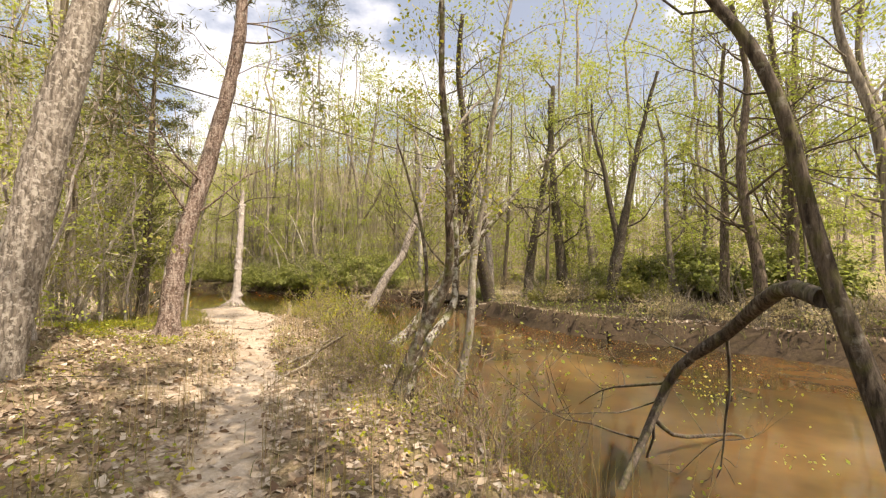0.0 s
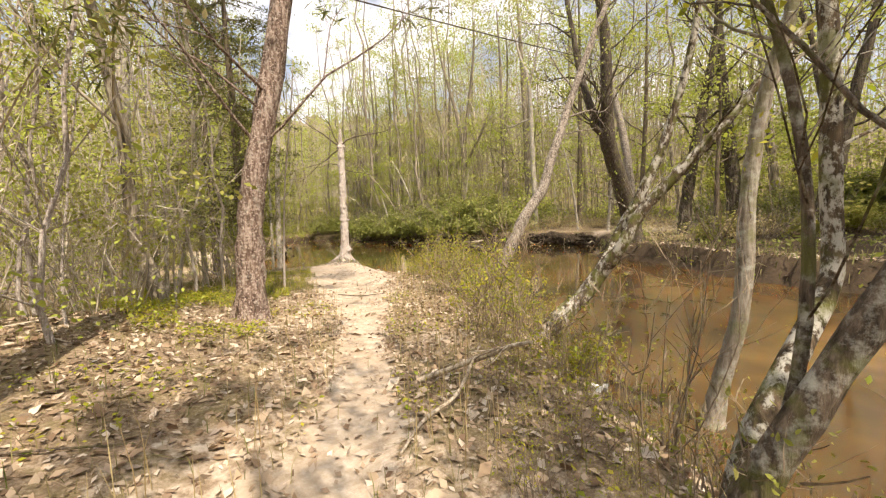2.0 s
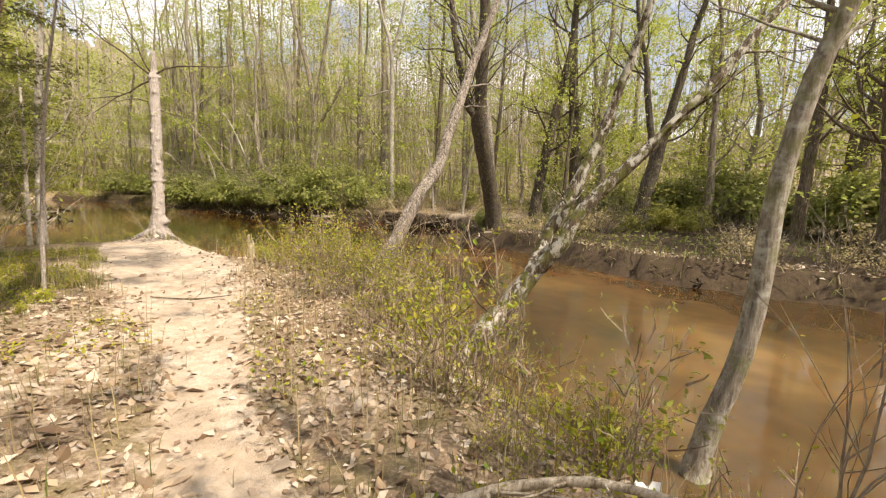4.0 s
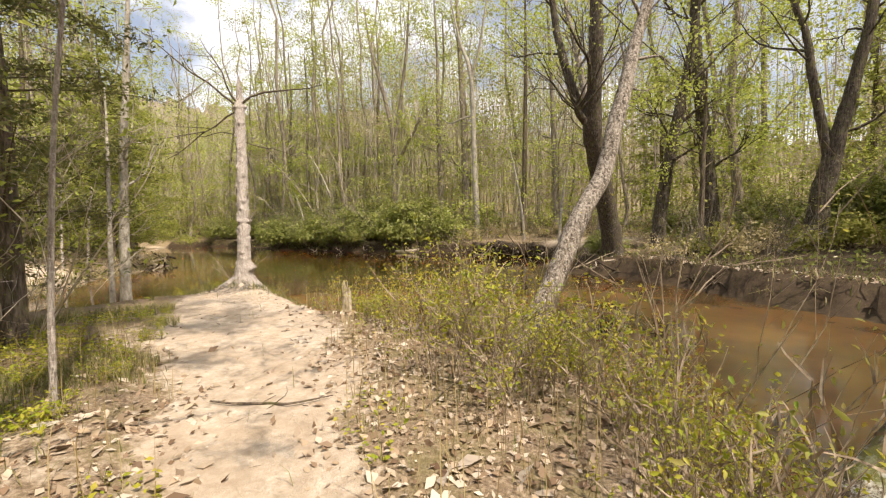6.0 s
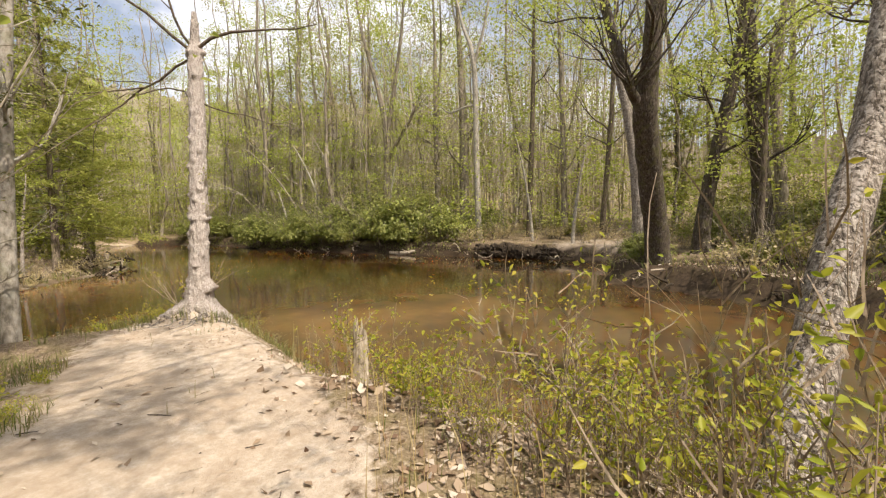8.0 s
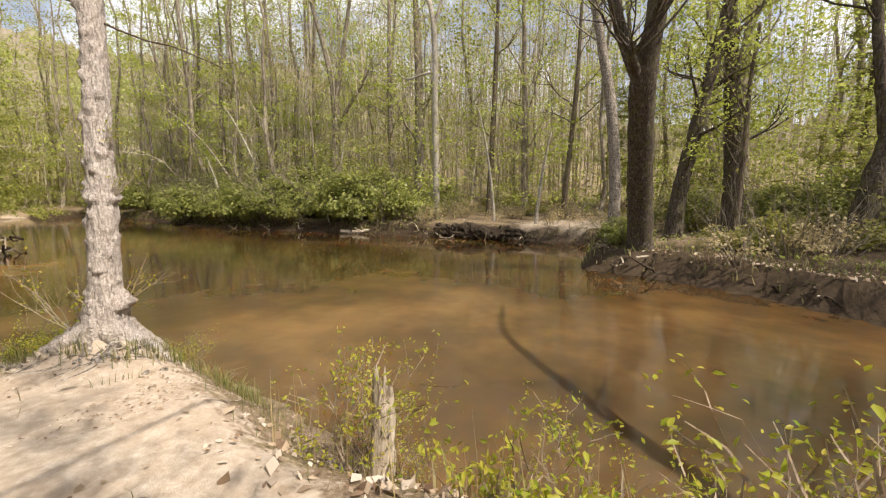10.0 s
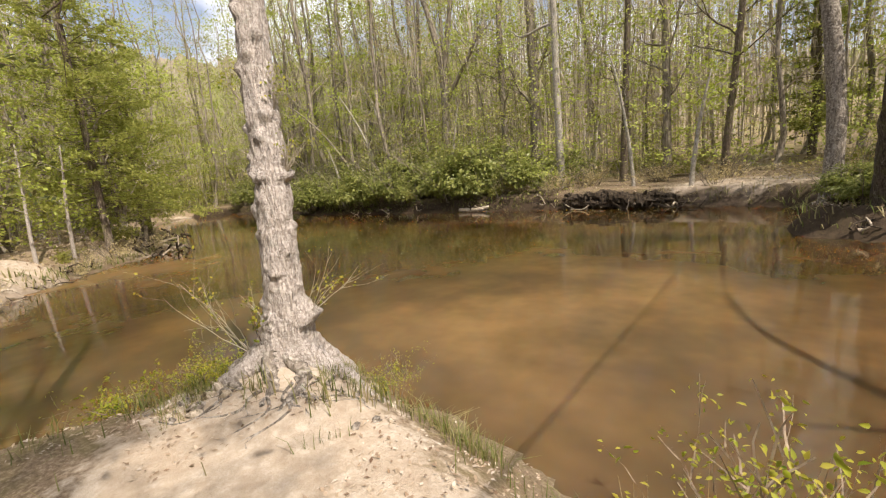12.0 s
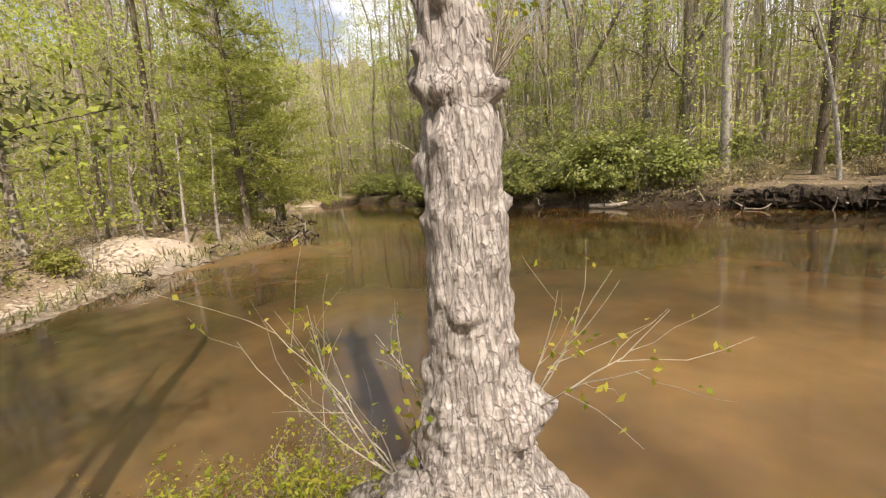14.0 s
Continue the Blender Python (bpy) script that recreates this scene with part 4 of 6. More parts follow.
    g.blades(around(rng, tips, 16, 0.02), 0.05, 0.7)
    piece("leaves", g, LEAF_YELLOW, sprout)


def peninsula_trees():
    make_tree("creek_oak", [
        top([(-4.78, 28.5, -0.95, 0.62), (-4.78, 28.45, -0.5, 0.47), (-4.85, 28.2, 0.6, 0.40), (-4.98, 27.6, 2.0, 0.37), (-5.12, 26.8, 3.5, 0.35), (-5.2, 26.2, 4.65, 0.33), (-5.05, 25.8, 6.0, 0.25), (-4.95, 25.5, 7.6, 0.23)], (0.08, -0.1, 1), 5, 1.5),
        top([(-5.22, 26.15, 4.6, 0.2), (-5.7, 26.1, 5.7, 0.17), (-6.05, 26.0, 6.8, 0.15), (-6.4, 26.0, 8.3, 0.13)], (-0.12, 0, 1), 3, 1.3),
        [(-5.4, 25.9, 4.9, 0.14), (-5.56, 25.5, 5.2, 0.12), (-5.55, 25.4, 5.55, 0.08)]],
        BARK_DARK, "dark forked trunk at the tip of the far bank", limbs=11, limb_len=3.6, leaves=1500, leaf_size=0.11, seed=31, limb_from=0.4, far=True, sides=14)
    make_tree("creek_oak", [top([(-5.6, 30.5, -0.7, 0.28), (-5.6, 30.5, 2.0, 0.22), (-5.9, 30.5, 5.0, 0.2), (-6.5, 30.5, 8.0, 0.16)], (-0.15, 0, 1), 3, 1.5)],
              BARK_GREY, "grey trunk behind a darker one on the far bank", limbs=9, limb_len=2.8, leaves=900, leaf_size=0.11, seed=32, limb_from=0.4, far=True)
    make_tree("vine_clad_tree", [
        top([(1.7, 30.6, -0.4, 0.46), (1.78, 30.6, 0.4, 0.37), (2.0, 30.6, 1.8, 0.33), (2.3, 30.6, 3.4, 0.29), (2.65, 30.6, 5.2, 0.2), (3.1, 30.6, 7.6, 0.16)], (0.2, 0, 1), 4, 1.4),
        top([(2.25, 30.6, 3.2, 0.2), (1.95, 30.6, 4.8, 0.16), (1.65, 30.6, 6.6, 0.14)], (-0.15, 0, 1), 4, 1.3)],
        BARK_DARK, "thick dark trunk forking low, hung with ivy", limbs=12, limb_len=3.2, leaves=1600, leaf_size=0.12, seed=33, limb_from=0.35, far=True, sides=12, rough=0.09)
    # The last five stand out of view, added to shade this bank.
    for k, (x, y, h, r, lx, mat) in enumerate([(-1.74, 30.0, 7.0, 0.11, 0.15, BARK_BROWN), (-3.37, 31.5, 13, 0.28, 1.5, BARK_DARK), (-1.3, 32.2, 14, 0.33, -0.5, BARK_DARK), (4.9, 31.4, 11, 0.17, -0.7, BARK_FAR), (6.4, 32.5, 11, 0.15, 0.2, BARK_FAR), (0.0, 36.0, 15, 0.24, -0.3, BARK_FAR),
                                               (9.5, 30, 14, 0.26, 0.8, BARK_BROWN), (12.5, 27, 13, 0.22, -0.8, BARK_FAR), (7.5, 23.6, 12, 0.2, -0.6, BARK_BROWN), (10.5, 22.2, 13, 0.2, -0.8, BARK_FAR), (9.0, 26.0, 13, 0.2, -0.6, BARK_BROWN), (13.5, 20.5, 14, 0.2, -1.0, BARK_FAR), (6.8, 27.2, 12, 0.19, 0.3, BARK_BROWN)]):
        z = height(x, y)
        make_tree("bank_tree", [[(x, y, z - 0.25, r * 1.25), (x + lx * 0.1, y, z + h * 0.15, r), (x + lx * 0.35 + 0.3 * math.sin(k * 2.1), y, z + h * 0.45, r * 0.8), (x + lx * 0.8 - 0.35 * math.sin(k * 3.7), y + 0.3, z + h * 0.75, r * 0.55), (x + lx, y, z + h, r * 0.4)]],
                  mat, "brown trunk among bushes on the far bank", limbs=14, limb_len=3.4, leaves=1700, leaf_size=0.13, seed=60 + k, limb_from=0.3, far=True)


def far_bank_trees():
    """The trunks across the creek that can be told apart."""
    make_tree("forked_woodland_tree", [
        [(-25.75, 41, height(-25.75, 41) - 0.3, 0.42), (-25.7, 41, 4.2, 0.34), (-25.55, 41, 8.8, 0.3), (-26.3, 41, 12.5, 0.2), (-27.9, 41, 17.8, 0.12), (-28.6, 41, 22, 0.06)],
        [(-25.55, 41, 8.6, 0.2), (-24.7, 41, 12.5, 0.17), (-23.85, 41, 16.8, 0.12), (-23.4, 41, 21, 0.06)],
        [(-25.6, 41, 6.6, 0.16), (-24.2, 40.9, 8.4, 0.14), (-22.9, 40.8, 10.0, 0.13), (-22.5, 40.8, 11.0, 0.12)]],
        BARK_FAR, "grey trunk forking into several stems, one snapped off", limbs=8, limb_len=3.6, leaves=1300, leaf_size=0.17, seed=171, limb_from=0.45, far=True)
    make_tree("slender_pole_tree", [
        [(-16.45, 39.5, height(-16.45, 39.5) - 0.3, 0.3), (-16.5, 39.5, 1.4, 0.23), (-16.6, 39.5, 6, 0.21), (-16.74, 39.5, 12.6, 0.17), (-17.6, 39.5, 15.5, 0.1), (-18.4, 39.5, 19, 0.06)],
        [(-16.74, 39.5, 12.4, 0.12), (-15.9, 39.5, 15.0, 0.1), (-15.2, 39.5, 18.5, 0.05)],
        [(-16.68, 39.5, 9.7, 0.09), (-17.5, 39.4, 9.6, 0.075), (-18.6, 39.3, 9.35, 0.06), (-19.3, 39.3, 9.9, 0.03)]],
        BARK_SMOOTH, "slender pale straight trunk with a crooked side branch", limbs=3, limb_len=2.4, leaves=350, leaf_size=0.15, seed=172, limb_from=0.5, far=True)
    for k, (x, y, h, r, lx, mat) in enumerate([(-21.23, 42, 21, 0.24, -0.2, BARK_FAR), (-19.7, 44, 22, 0.42, -0.6, BARK_FAR), (-22.6, 44.5, 21, 0.2, 0.5, BARK_FAR), (-13.2, 41, 20, 0.2, 0.4, BARK_BROWN), (-11.0, 42.5, 19, 0.24, -0.6, BARK_FAR), (-29.0, 42.5, 20, 0.22, 0.6, BARK_FAR), (-33.5, 43, 21, 0.25, -0.5, BARK_FAR), (-38.5, 42, 20, 0.22, 0.3, BARK_FAR), (-44, 44, 22, 0.26, 0.8, BARK_FAR), (-8.2, 40.5, 17, 0.18, 0.7, BARK_BROWN)]):
        z = height(x, y)
        make_tree("far_bank_tree", [[(x, y, z - 0.3, r * 1.3), (x + lx * 0.1, y, z + h * 0.1, r), (x + lx * 0.4 + 0.2 * math.sin(k * 2.3), y, z + h * 0.45, r * 0.8), (x + lx * 0.8, y + 0.2, z + h * 0.75, r * 0.5), (x + lx, y, z + h, r * 0.25)]],
                  mat, "straight grey-brown trunk across the creek with sparse young leaves", limbs=12, limb_len=3.4, leaves=1300, leaf_size=0.17, seed=180 + k, limb_from=0.35, far=True)
    for k, (x, y, h, r, lx) in enumerate([(-34.4, 38, 4.6, 0.09, -1.5), (-30.1, 38.5, 8.5, 0.1, -4.2), (-32.3, 38.5, 8.8, 0.11, -8.6), (-9.5, 37.5, 5.2, 0.1, 0.7), (-29.2, 38.8, 7.5, 0.08, -1.8), (-24.0, 38.6, 6.0, 0.07, 1.0), (-12.2, 38.5, 7.0, 0.09, -1.2)]):
        z = height(x, y)
        make_tree("leaning_sapling", [[(x, y, z - 0.2, r * 1.2), (x + lx * 0.15, y, z + h * 0.25, r), (x + lx * 0.45, y, z + h * 0.6, r * 0.8), (x + lx * 0.8, y, z + h * 0.88, r * 0.55), (x + lx, y, z + h, r * 0.3)]],
                  BARK_SMOOTH if k != 2 else BARK_FAR, "thin pale sapling leaning over the far bank", limbs=6, limb_len=1.6, leaves=260, leaf_size=0.12, seed=210 + k, limb_from=0.3, far=True, flare=1.1)


def path_side_trees():
    """Pale trunks and a clump of stems in the thicket beside the path."""
    make_tree("pale_woodland_tree", [top([(-11.7, 9.9, height(-11.7, 9.9) - 0.2, 0.2), (-11.68, 9.93, 2.2, 0.17), (-11.6, 10.05, 4.6, 0.16), (-11.5, 10.2, 7.0, 0.14)], (0.05, 0.05, 1), 6, 1.3)],
              BARK_SMOOTH, "pale grey straight trunk in the thicket", limbs=7, limb_len=2.4, leaves=900, leaf_size=0.09, seed=231, limb_from=0.4, far=True)
    make_tree("pale_woodland_tree", [[(-10.06, 11.16, height(-10.06, 11.16) - 0.2, 0.07), (-10.05, 11.17, 2.5, 0.058), (-10.0, 11.2, 5.5, 0.05), (-9.9, 11.25, 9.0, 0.03)]],
              BARK_SMOOTH, "thin pale straight stem in the thicket", limbs=8, limb_len=1.6, leaves=200, leaf_size=0.06, seed=232, limb_from=0.3, far=True)
    z = height(-8.75, 9.85) - 0.15
    stems = []
    for dx, dy, lx, ly, h, r in ((0, 0, -0.3, 0.0, 5.2, 0.045), (0.12, 0.1, 0.25, 0.4, 4.6, 0.04), (-0.12, -0.1, -0.9, -0.5, 4.8, 0.04), (0.2, 0.25, 0.6, 1.0, 3.8, 0.035), (-0.2, 0.0, -0.5, -0.2, 3.4, 0.03), (0.05, 0.3, 0.1, 1.3, 4.2, 0.035)):
        x, y = -8.75 + dx, 9.85 + dy
        stems.append([(x, y, z, r * 1.2), (x + lx * 0.15, y + ly * 0.15, z + h * 0.25, r), (x + lx * 0.5, y + ly * 0.5, z + h * 0.6, r * 0.75), (x + lx, y + ly, z + h, r * 0.35)])
    make_tree("stem_clump", stems, BARK_SMOOTH, "clump of thin pale stems with few young leaves", limbs=4, limb_len=1.3, leaves=420, leaf_size=0.055, seed=233, limb_from=0.3, far=True, flare=1.1)


near_trees()
saplings()
path_side_trees()
shade_trees()
end_tree()
peninsula_trees()
far_bank_trees()


# ---- the woods behind ----
def wood_variant(seed, h, r, leaf, leaves, leaf_size, limbs, lean, label, bare=0.35, limb_len=2.8, mat=None):
    rng = np.random.default_rng(seed)
    tree = thing("woodland_tree", (0, 0, 0), label, "tree", "trees of the woods")
    n = 12
    f = np.linspace(0, 1, n)
    wob = np.cumsum(rng.normal(0, 0.15, (n, 2)), 0) * h / 12
    pts = np.column_stack([lean * h * f**1.3 + wob[:, 0], wob[:, 1], -0.3 + (h + 0.3) * f])
    rad = 0.72 * r * (1 - 0.8 * f) * (1 + 0.35 * np.exp(-f * 25))
    g = Geo(seed)
    g.tube(pts, rad, 8, 0.04)
    piece("trunk", g, mat or BARK_FAR, tree)
    g, tips = Geo(seed + 1), []
    for _ in range(limbs):
        i = int(rng.uniform(bare, 0.97) * (n - 1))
        a = rng.uniform(0, 2 * np.pi)
        branch(g, rng, pts[i], (math.cos(a), math.sin(a), rng.uniform(0.4, 1.3)), limb_len * rng.uniform(0.5, 1.2) * (1.2 - 0.6 * i / n), rad[i] * 0.4, 2, tips, kids=3, sides=3, fine=True)
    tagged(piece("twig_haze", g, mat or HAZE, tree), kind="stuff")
    if leaves:
        g = Geo(seed + 2)
        g.blades(clustered(rng, tips, leaves, max(10, leaves // 24), 2.4 * leaf_size), leaf_size, 0.65, 0.35)
        tagged(piece("crown", g, leaf, tree), kind="stuff")
    return tree


def cedar_variant(seed, h, w, leaf_mat=None, start=0.10, limbs=110, thick=1.0, spray=0.14, count=14):
    rng = np.random.default_rng(seed)
    tree = thing("cedar_tree", (0, 0, 0), "feathery olive-green cedar among bare trees", "tree", "cedars")
    g = Geo(seed)
    g.tube([(0, 0, -0.3), (0.05, 0, h * 0.3), (0, 0.05, h * 0.7), (0, 0, h)], [0.16 * thick, 0.12 * thick, 0.07 * thick, 0.015], 7, 0.04)
    piece("trunk", g, BARK_BROWN, tree)
    g, leaf = Geo(seed + 1), Geo(seed + 2)
    for _ in range(limbs):
        f = rng.uniform(start, 0.99)
        a = rng.uniform(0, 2 * np.pi)
        L = w * (1 - f) ** 0.65 * rng.uniform(0.35, 1.3) + 0.15
        d = np.array([math.cos(a), math.sin(a), rng.uniform(-0.15, 0.5)])
        p = np.array([0, 0, h * f])
        line = [p + d * L * s + np.array([0, 0, -0.12 * L * s * s + 0.02 * rng.normal()]) for s in np.linspace(0, 1, 5)]
        g.tube(line, [0.02, 0.016, 0.012, 0.008, 0.004], 3)
        for _ in range(int(3 + 5 * L)):
            s = rng.uniform(0.25, 1.0)
            q = p + d * L * s + np.array([0, 0, -0.12 * L * s * s])
            e = d * 0.6 + rng.normal(0, 0.7, 3) * np.array([1, 1, 0.4])
            l2 = 0.55 * rng.uniform(0.5, 1.2) * (0.6 + 0.2 * L)
            m = count
            u = rng.uniform(0, 1, m)[:, None]
            leaf.blades(q + e * l2 * u + rng.normal(0, 0.05, (m, 3)), spray, 0.32, 0.25)
    tagged(piece("twig_haze", g, BARK_BROWN, tree), kind="stuff")
    tagged(piece("crown", leaf, leaf_mat or LEAF_CEDAR, tree), kind="stuff")
    return tree


def place(ob, spots, first=True):
    """The first spot takes the thing itself, the others copies."""
    for k, (x, y, turn, size) in enumerate(spots):
        m = Matrix.LocRotScale((x, y, height(x, y) - 0.03), Euler((0, 0, turn)), (size, size, size))
        if k == 0:
            ob.matrix_basis = m
        else:
            copy_thing(ob, m)


def build_woods():
    rng = np.random.default_rng(77)
    kinds = [
        wood_variant(201, 24, 0.20, LEAF_LIME, 1500, 0.17, 11, 0.02, "tall grey trunk with thin pale green spring leaves", bare=0.12, limb_len=4.0),
        wood_variant(202, 27, 0.24, LEAF_OLIVE, 1000, 0.15, 11, -0.03, "tall straight trunk with sparse tan-green buds", bare=0.25, limb_len=4.0),
        wood_variant(203, 18, 0.12, LEAF_BUD, 600, 0.13, 12, 0.05, "slim bare trunk with fine twigs and tan buds", bare=0.12, limb_len=3.2),
        wood_variant(204, 11, 0.065, LEAF_LIME, 900, 0.13, 12, 0.10, "thin sapling with bright green young leaves", bare=0.1, limb_len=2.2),
        wood_variant(205, 21, 0.17, LEAF_BUD, 600, 0.13, 12, -0.06, "bare leaning grey tree with a haze of twigs", bare=0.12, limb_len=3.6),
        wood_variant(206, 7, 0.04, LEAF_OLIVE, 420, 0.07, 11, -0.12, "thin leaning pale sapling", bare=0.1, limb_len=1.7, mat=BARK_PALE),
        wood_variant(207, 5.5, 0.035, LEAF_LIME, 800, 0.12, 12, 0.05, "leafy understorey sapling in pale spring green", bare=0.05, limb_len=1.8),
    ]
    spots = {k: [] for k in range(len(kinds))}
    taken = []

    def strew(count, box, ok, weights, gap):
        made = tries = 0
        while made < count and tries < count * 40:
            tries += 1
            x, y = rng.uniform(box[0], box[1]), rng.uniform(box[2], box[3])
            if not ok(x, y) or any((x - a) ** 2 + (y - b) ** 2 < gap * gap for a, b in taken[-400:]):
                continue
            taken.append((x, y))
            spots[rng.choice(len(kinds), p=weights)].append((x, y, rng.uniform(0, 6.28), rng.uniform(0.75, 1.3)))
            made += 1

    def dry(x, y, margin):
        p = np.array([[x, y]])
        return (not in_water(p)[0]) and segments(p, SHORE, True)[0][0] > margin

    mix = np.array([0.2, 0.16, 0.18, 0.12, 0.14, 0.08, 0.12])
    strew(58, (-60, 14, 38, 54), lambda x, y: dry(x, y, 1.0) and (x < -7 or y > 38), mix, 1.0)
    strew(40, (-84, -30, 38, 62), lambda x, y: dry(x, y, 1.0), np.array([0.3, 0.2, 0.15, 0.1, 0.15, 0.0, 0.1]), 1.0)
    strew(30, (-98, -38, 16, 36), lambda x, y: dry(x, y, 1.5), np.array([0.35, 0.2, 0.15, 0.1, 0.1, 0.0, 0.1]), 1.2)
    for k, (x, y) in enumerate([(-40, 22), (-44, 24.2), (-38, 19), (-48, 26), (-36.5, 21.5), (-52, 28), (-42, 18), (-46, 20), (-56, 29.5), (-35, 17)]):
        spots[k % 2].append((x, y, 0.7 * k, 0.95 + 0.05 * (k % 4)))
    for k, (x, y) in enumerate([(-41, 40.6), (-44, 42), (-47, 43.5), (-38, 39.5), (-50, 44), (-36, 41), (-53, 46), (-43, 45), (-39, 44), (-57, 45)]):
        spots[(0, 4, 1)[k % 3]].append((x, y, 1.3 * k, 1.1 + 0.05 * (k % 4)))
    for k, (x, y) in enumerate([(-64, 36), (-66, 39.5), (-65, 33), (-69, 36.5), (-68, 42), (-62.5, 42), (-71, 39), (-67, 31.5), (-73, 34), (-74, 42), (-63, 31), (-70, 45)]):
        spots[(0, 4, 1)[k % 3]].append((x, y, 0.9 * k, 1.0 + 0.06 * (k % 4)))
    strew(16, (-6, 40, 32, 50), lambda x, y: dry(x, y, 3.2), mix, 1.4)
    strew(9, (7, 40, 12, 32), lambda x, y: dry(x, y, 1.5), mix, 1.3)
    strew(44, (-62, -21, 4, 27), lambda x, y: dry(x, y, 1.2) and (x < -26 or y < 16), mix, 1.2)
    strew(20, (-24, -4.8, -2, 13.5), lambda x, y: dry(x, y, 1.0) and segments(np.array([[x, y]]), TRAIL[:, :2], False)[0][0] > 2.4 + 1.5 * (x < -9), np.array([0.0, 0.02, 0.12, 0.16, 0.08, 0.46, 0.16]), 0.6)
    strew(6, (-16, 30, -22, 1), lambda x, y: segments(np.array([[x, y]]), TRAIL[:, :2], False)[0][0] > 3.5 and dry(x, y, 1.5), np.array([0.4, 0.3, 0.1, 0.1, 0.1, 0, 0]), 2.2)
    # leafy trees crowding the sandbank
    for k, x, y, size in ((0, -32.0, 21.6, 0.75), (3, -28.2, 15.2, 0.9), (6, -26.2, 14.2, 1.1), (3, -30.2, 17.6, 1.1), (6, -24.2, 13.0, 0.9), (0, -33.5, 18.5, 0.7), (3, -26.8, 16.4, 0.7), (0, -36.0, 15.0, 0.8)):
        spots[k].append((x, y, rng.uniform(0, 6.28), size))
    # thin pale stems crowding behind the path's bank
    made = 0
    while made < 16:
        x, y = rng.uniform(-9.0, -3.2), rng.uniform(6.5, 11.2)
        if segments(np.array([[x, y]]), TRAIL[:, :2], False)[0][0] > 2.5:
            spots[5].append((x, y, rng.uniform(0, 6.28), rng.uniform(0.45, 0.95)))
            made += 1
    for k, ob in enumerate(kinds):
        place(ob, spots[k])
    place(cedar_variant(301, 13.5, 3.6, limbs=150), [(-29.3, 20.2, 0.3, 1.0), (-34.5, 22.3, 3.0, 0.8), (-38.5, 25.0, 1.2, 1.0)])
    place(cedar_variant(302, 8.0, 2.0, limbs=80), [(-36.5, 24.0, 0.2, 1.2), (-21.5, 9.5, 2.2, 1.1), (0.5, 44, 1.0, 1.0), (6, 40, 2.0, 1.1), (-4, 47, 0, 1.2), (11, 34, 2.4, 1.2)])
    place(cedar_variant(303, 9.5, 2.7, LEAF_PINE, 0.14, 110, 1.0, 0.075, 26), [(-9.6, 12.0, 1.0, 1.0), (-13.5, 12.6, 3.1, 1.1)])


def sector(rng, n, lo, hi):
    """Spots spread evenly over the wooded quarter beyond the creek."""
    a = rng.uniform(radians(-32), radians(104), n)
    r = rng.uniform(lo, hi, n)
    p = np.column_stack([-5 - r * np.sin(a), 14 + r * np.cos(a)])
    d = segments(p, SHORE, True)[0]
    return p[~in_water(p) & (d > 4) & ((r > 40) | (p[:, 1] > 40)) & ((a > 0) | (rng.random(n) < 0.35))]


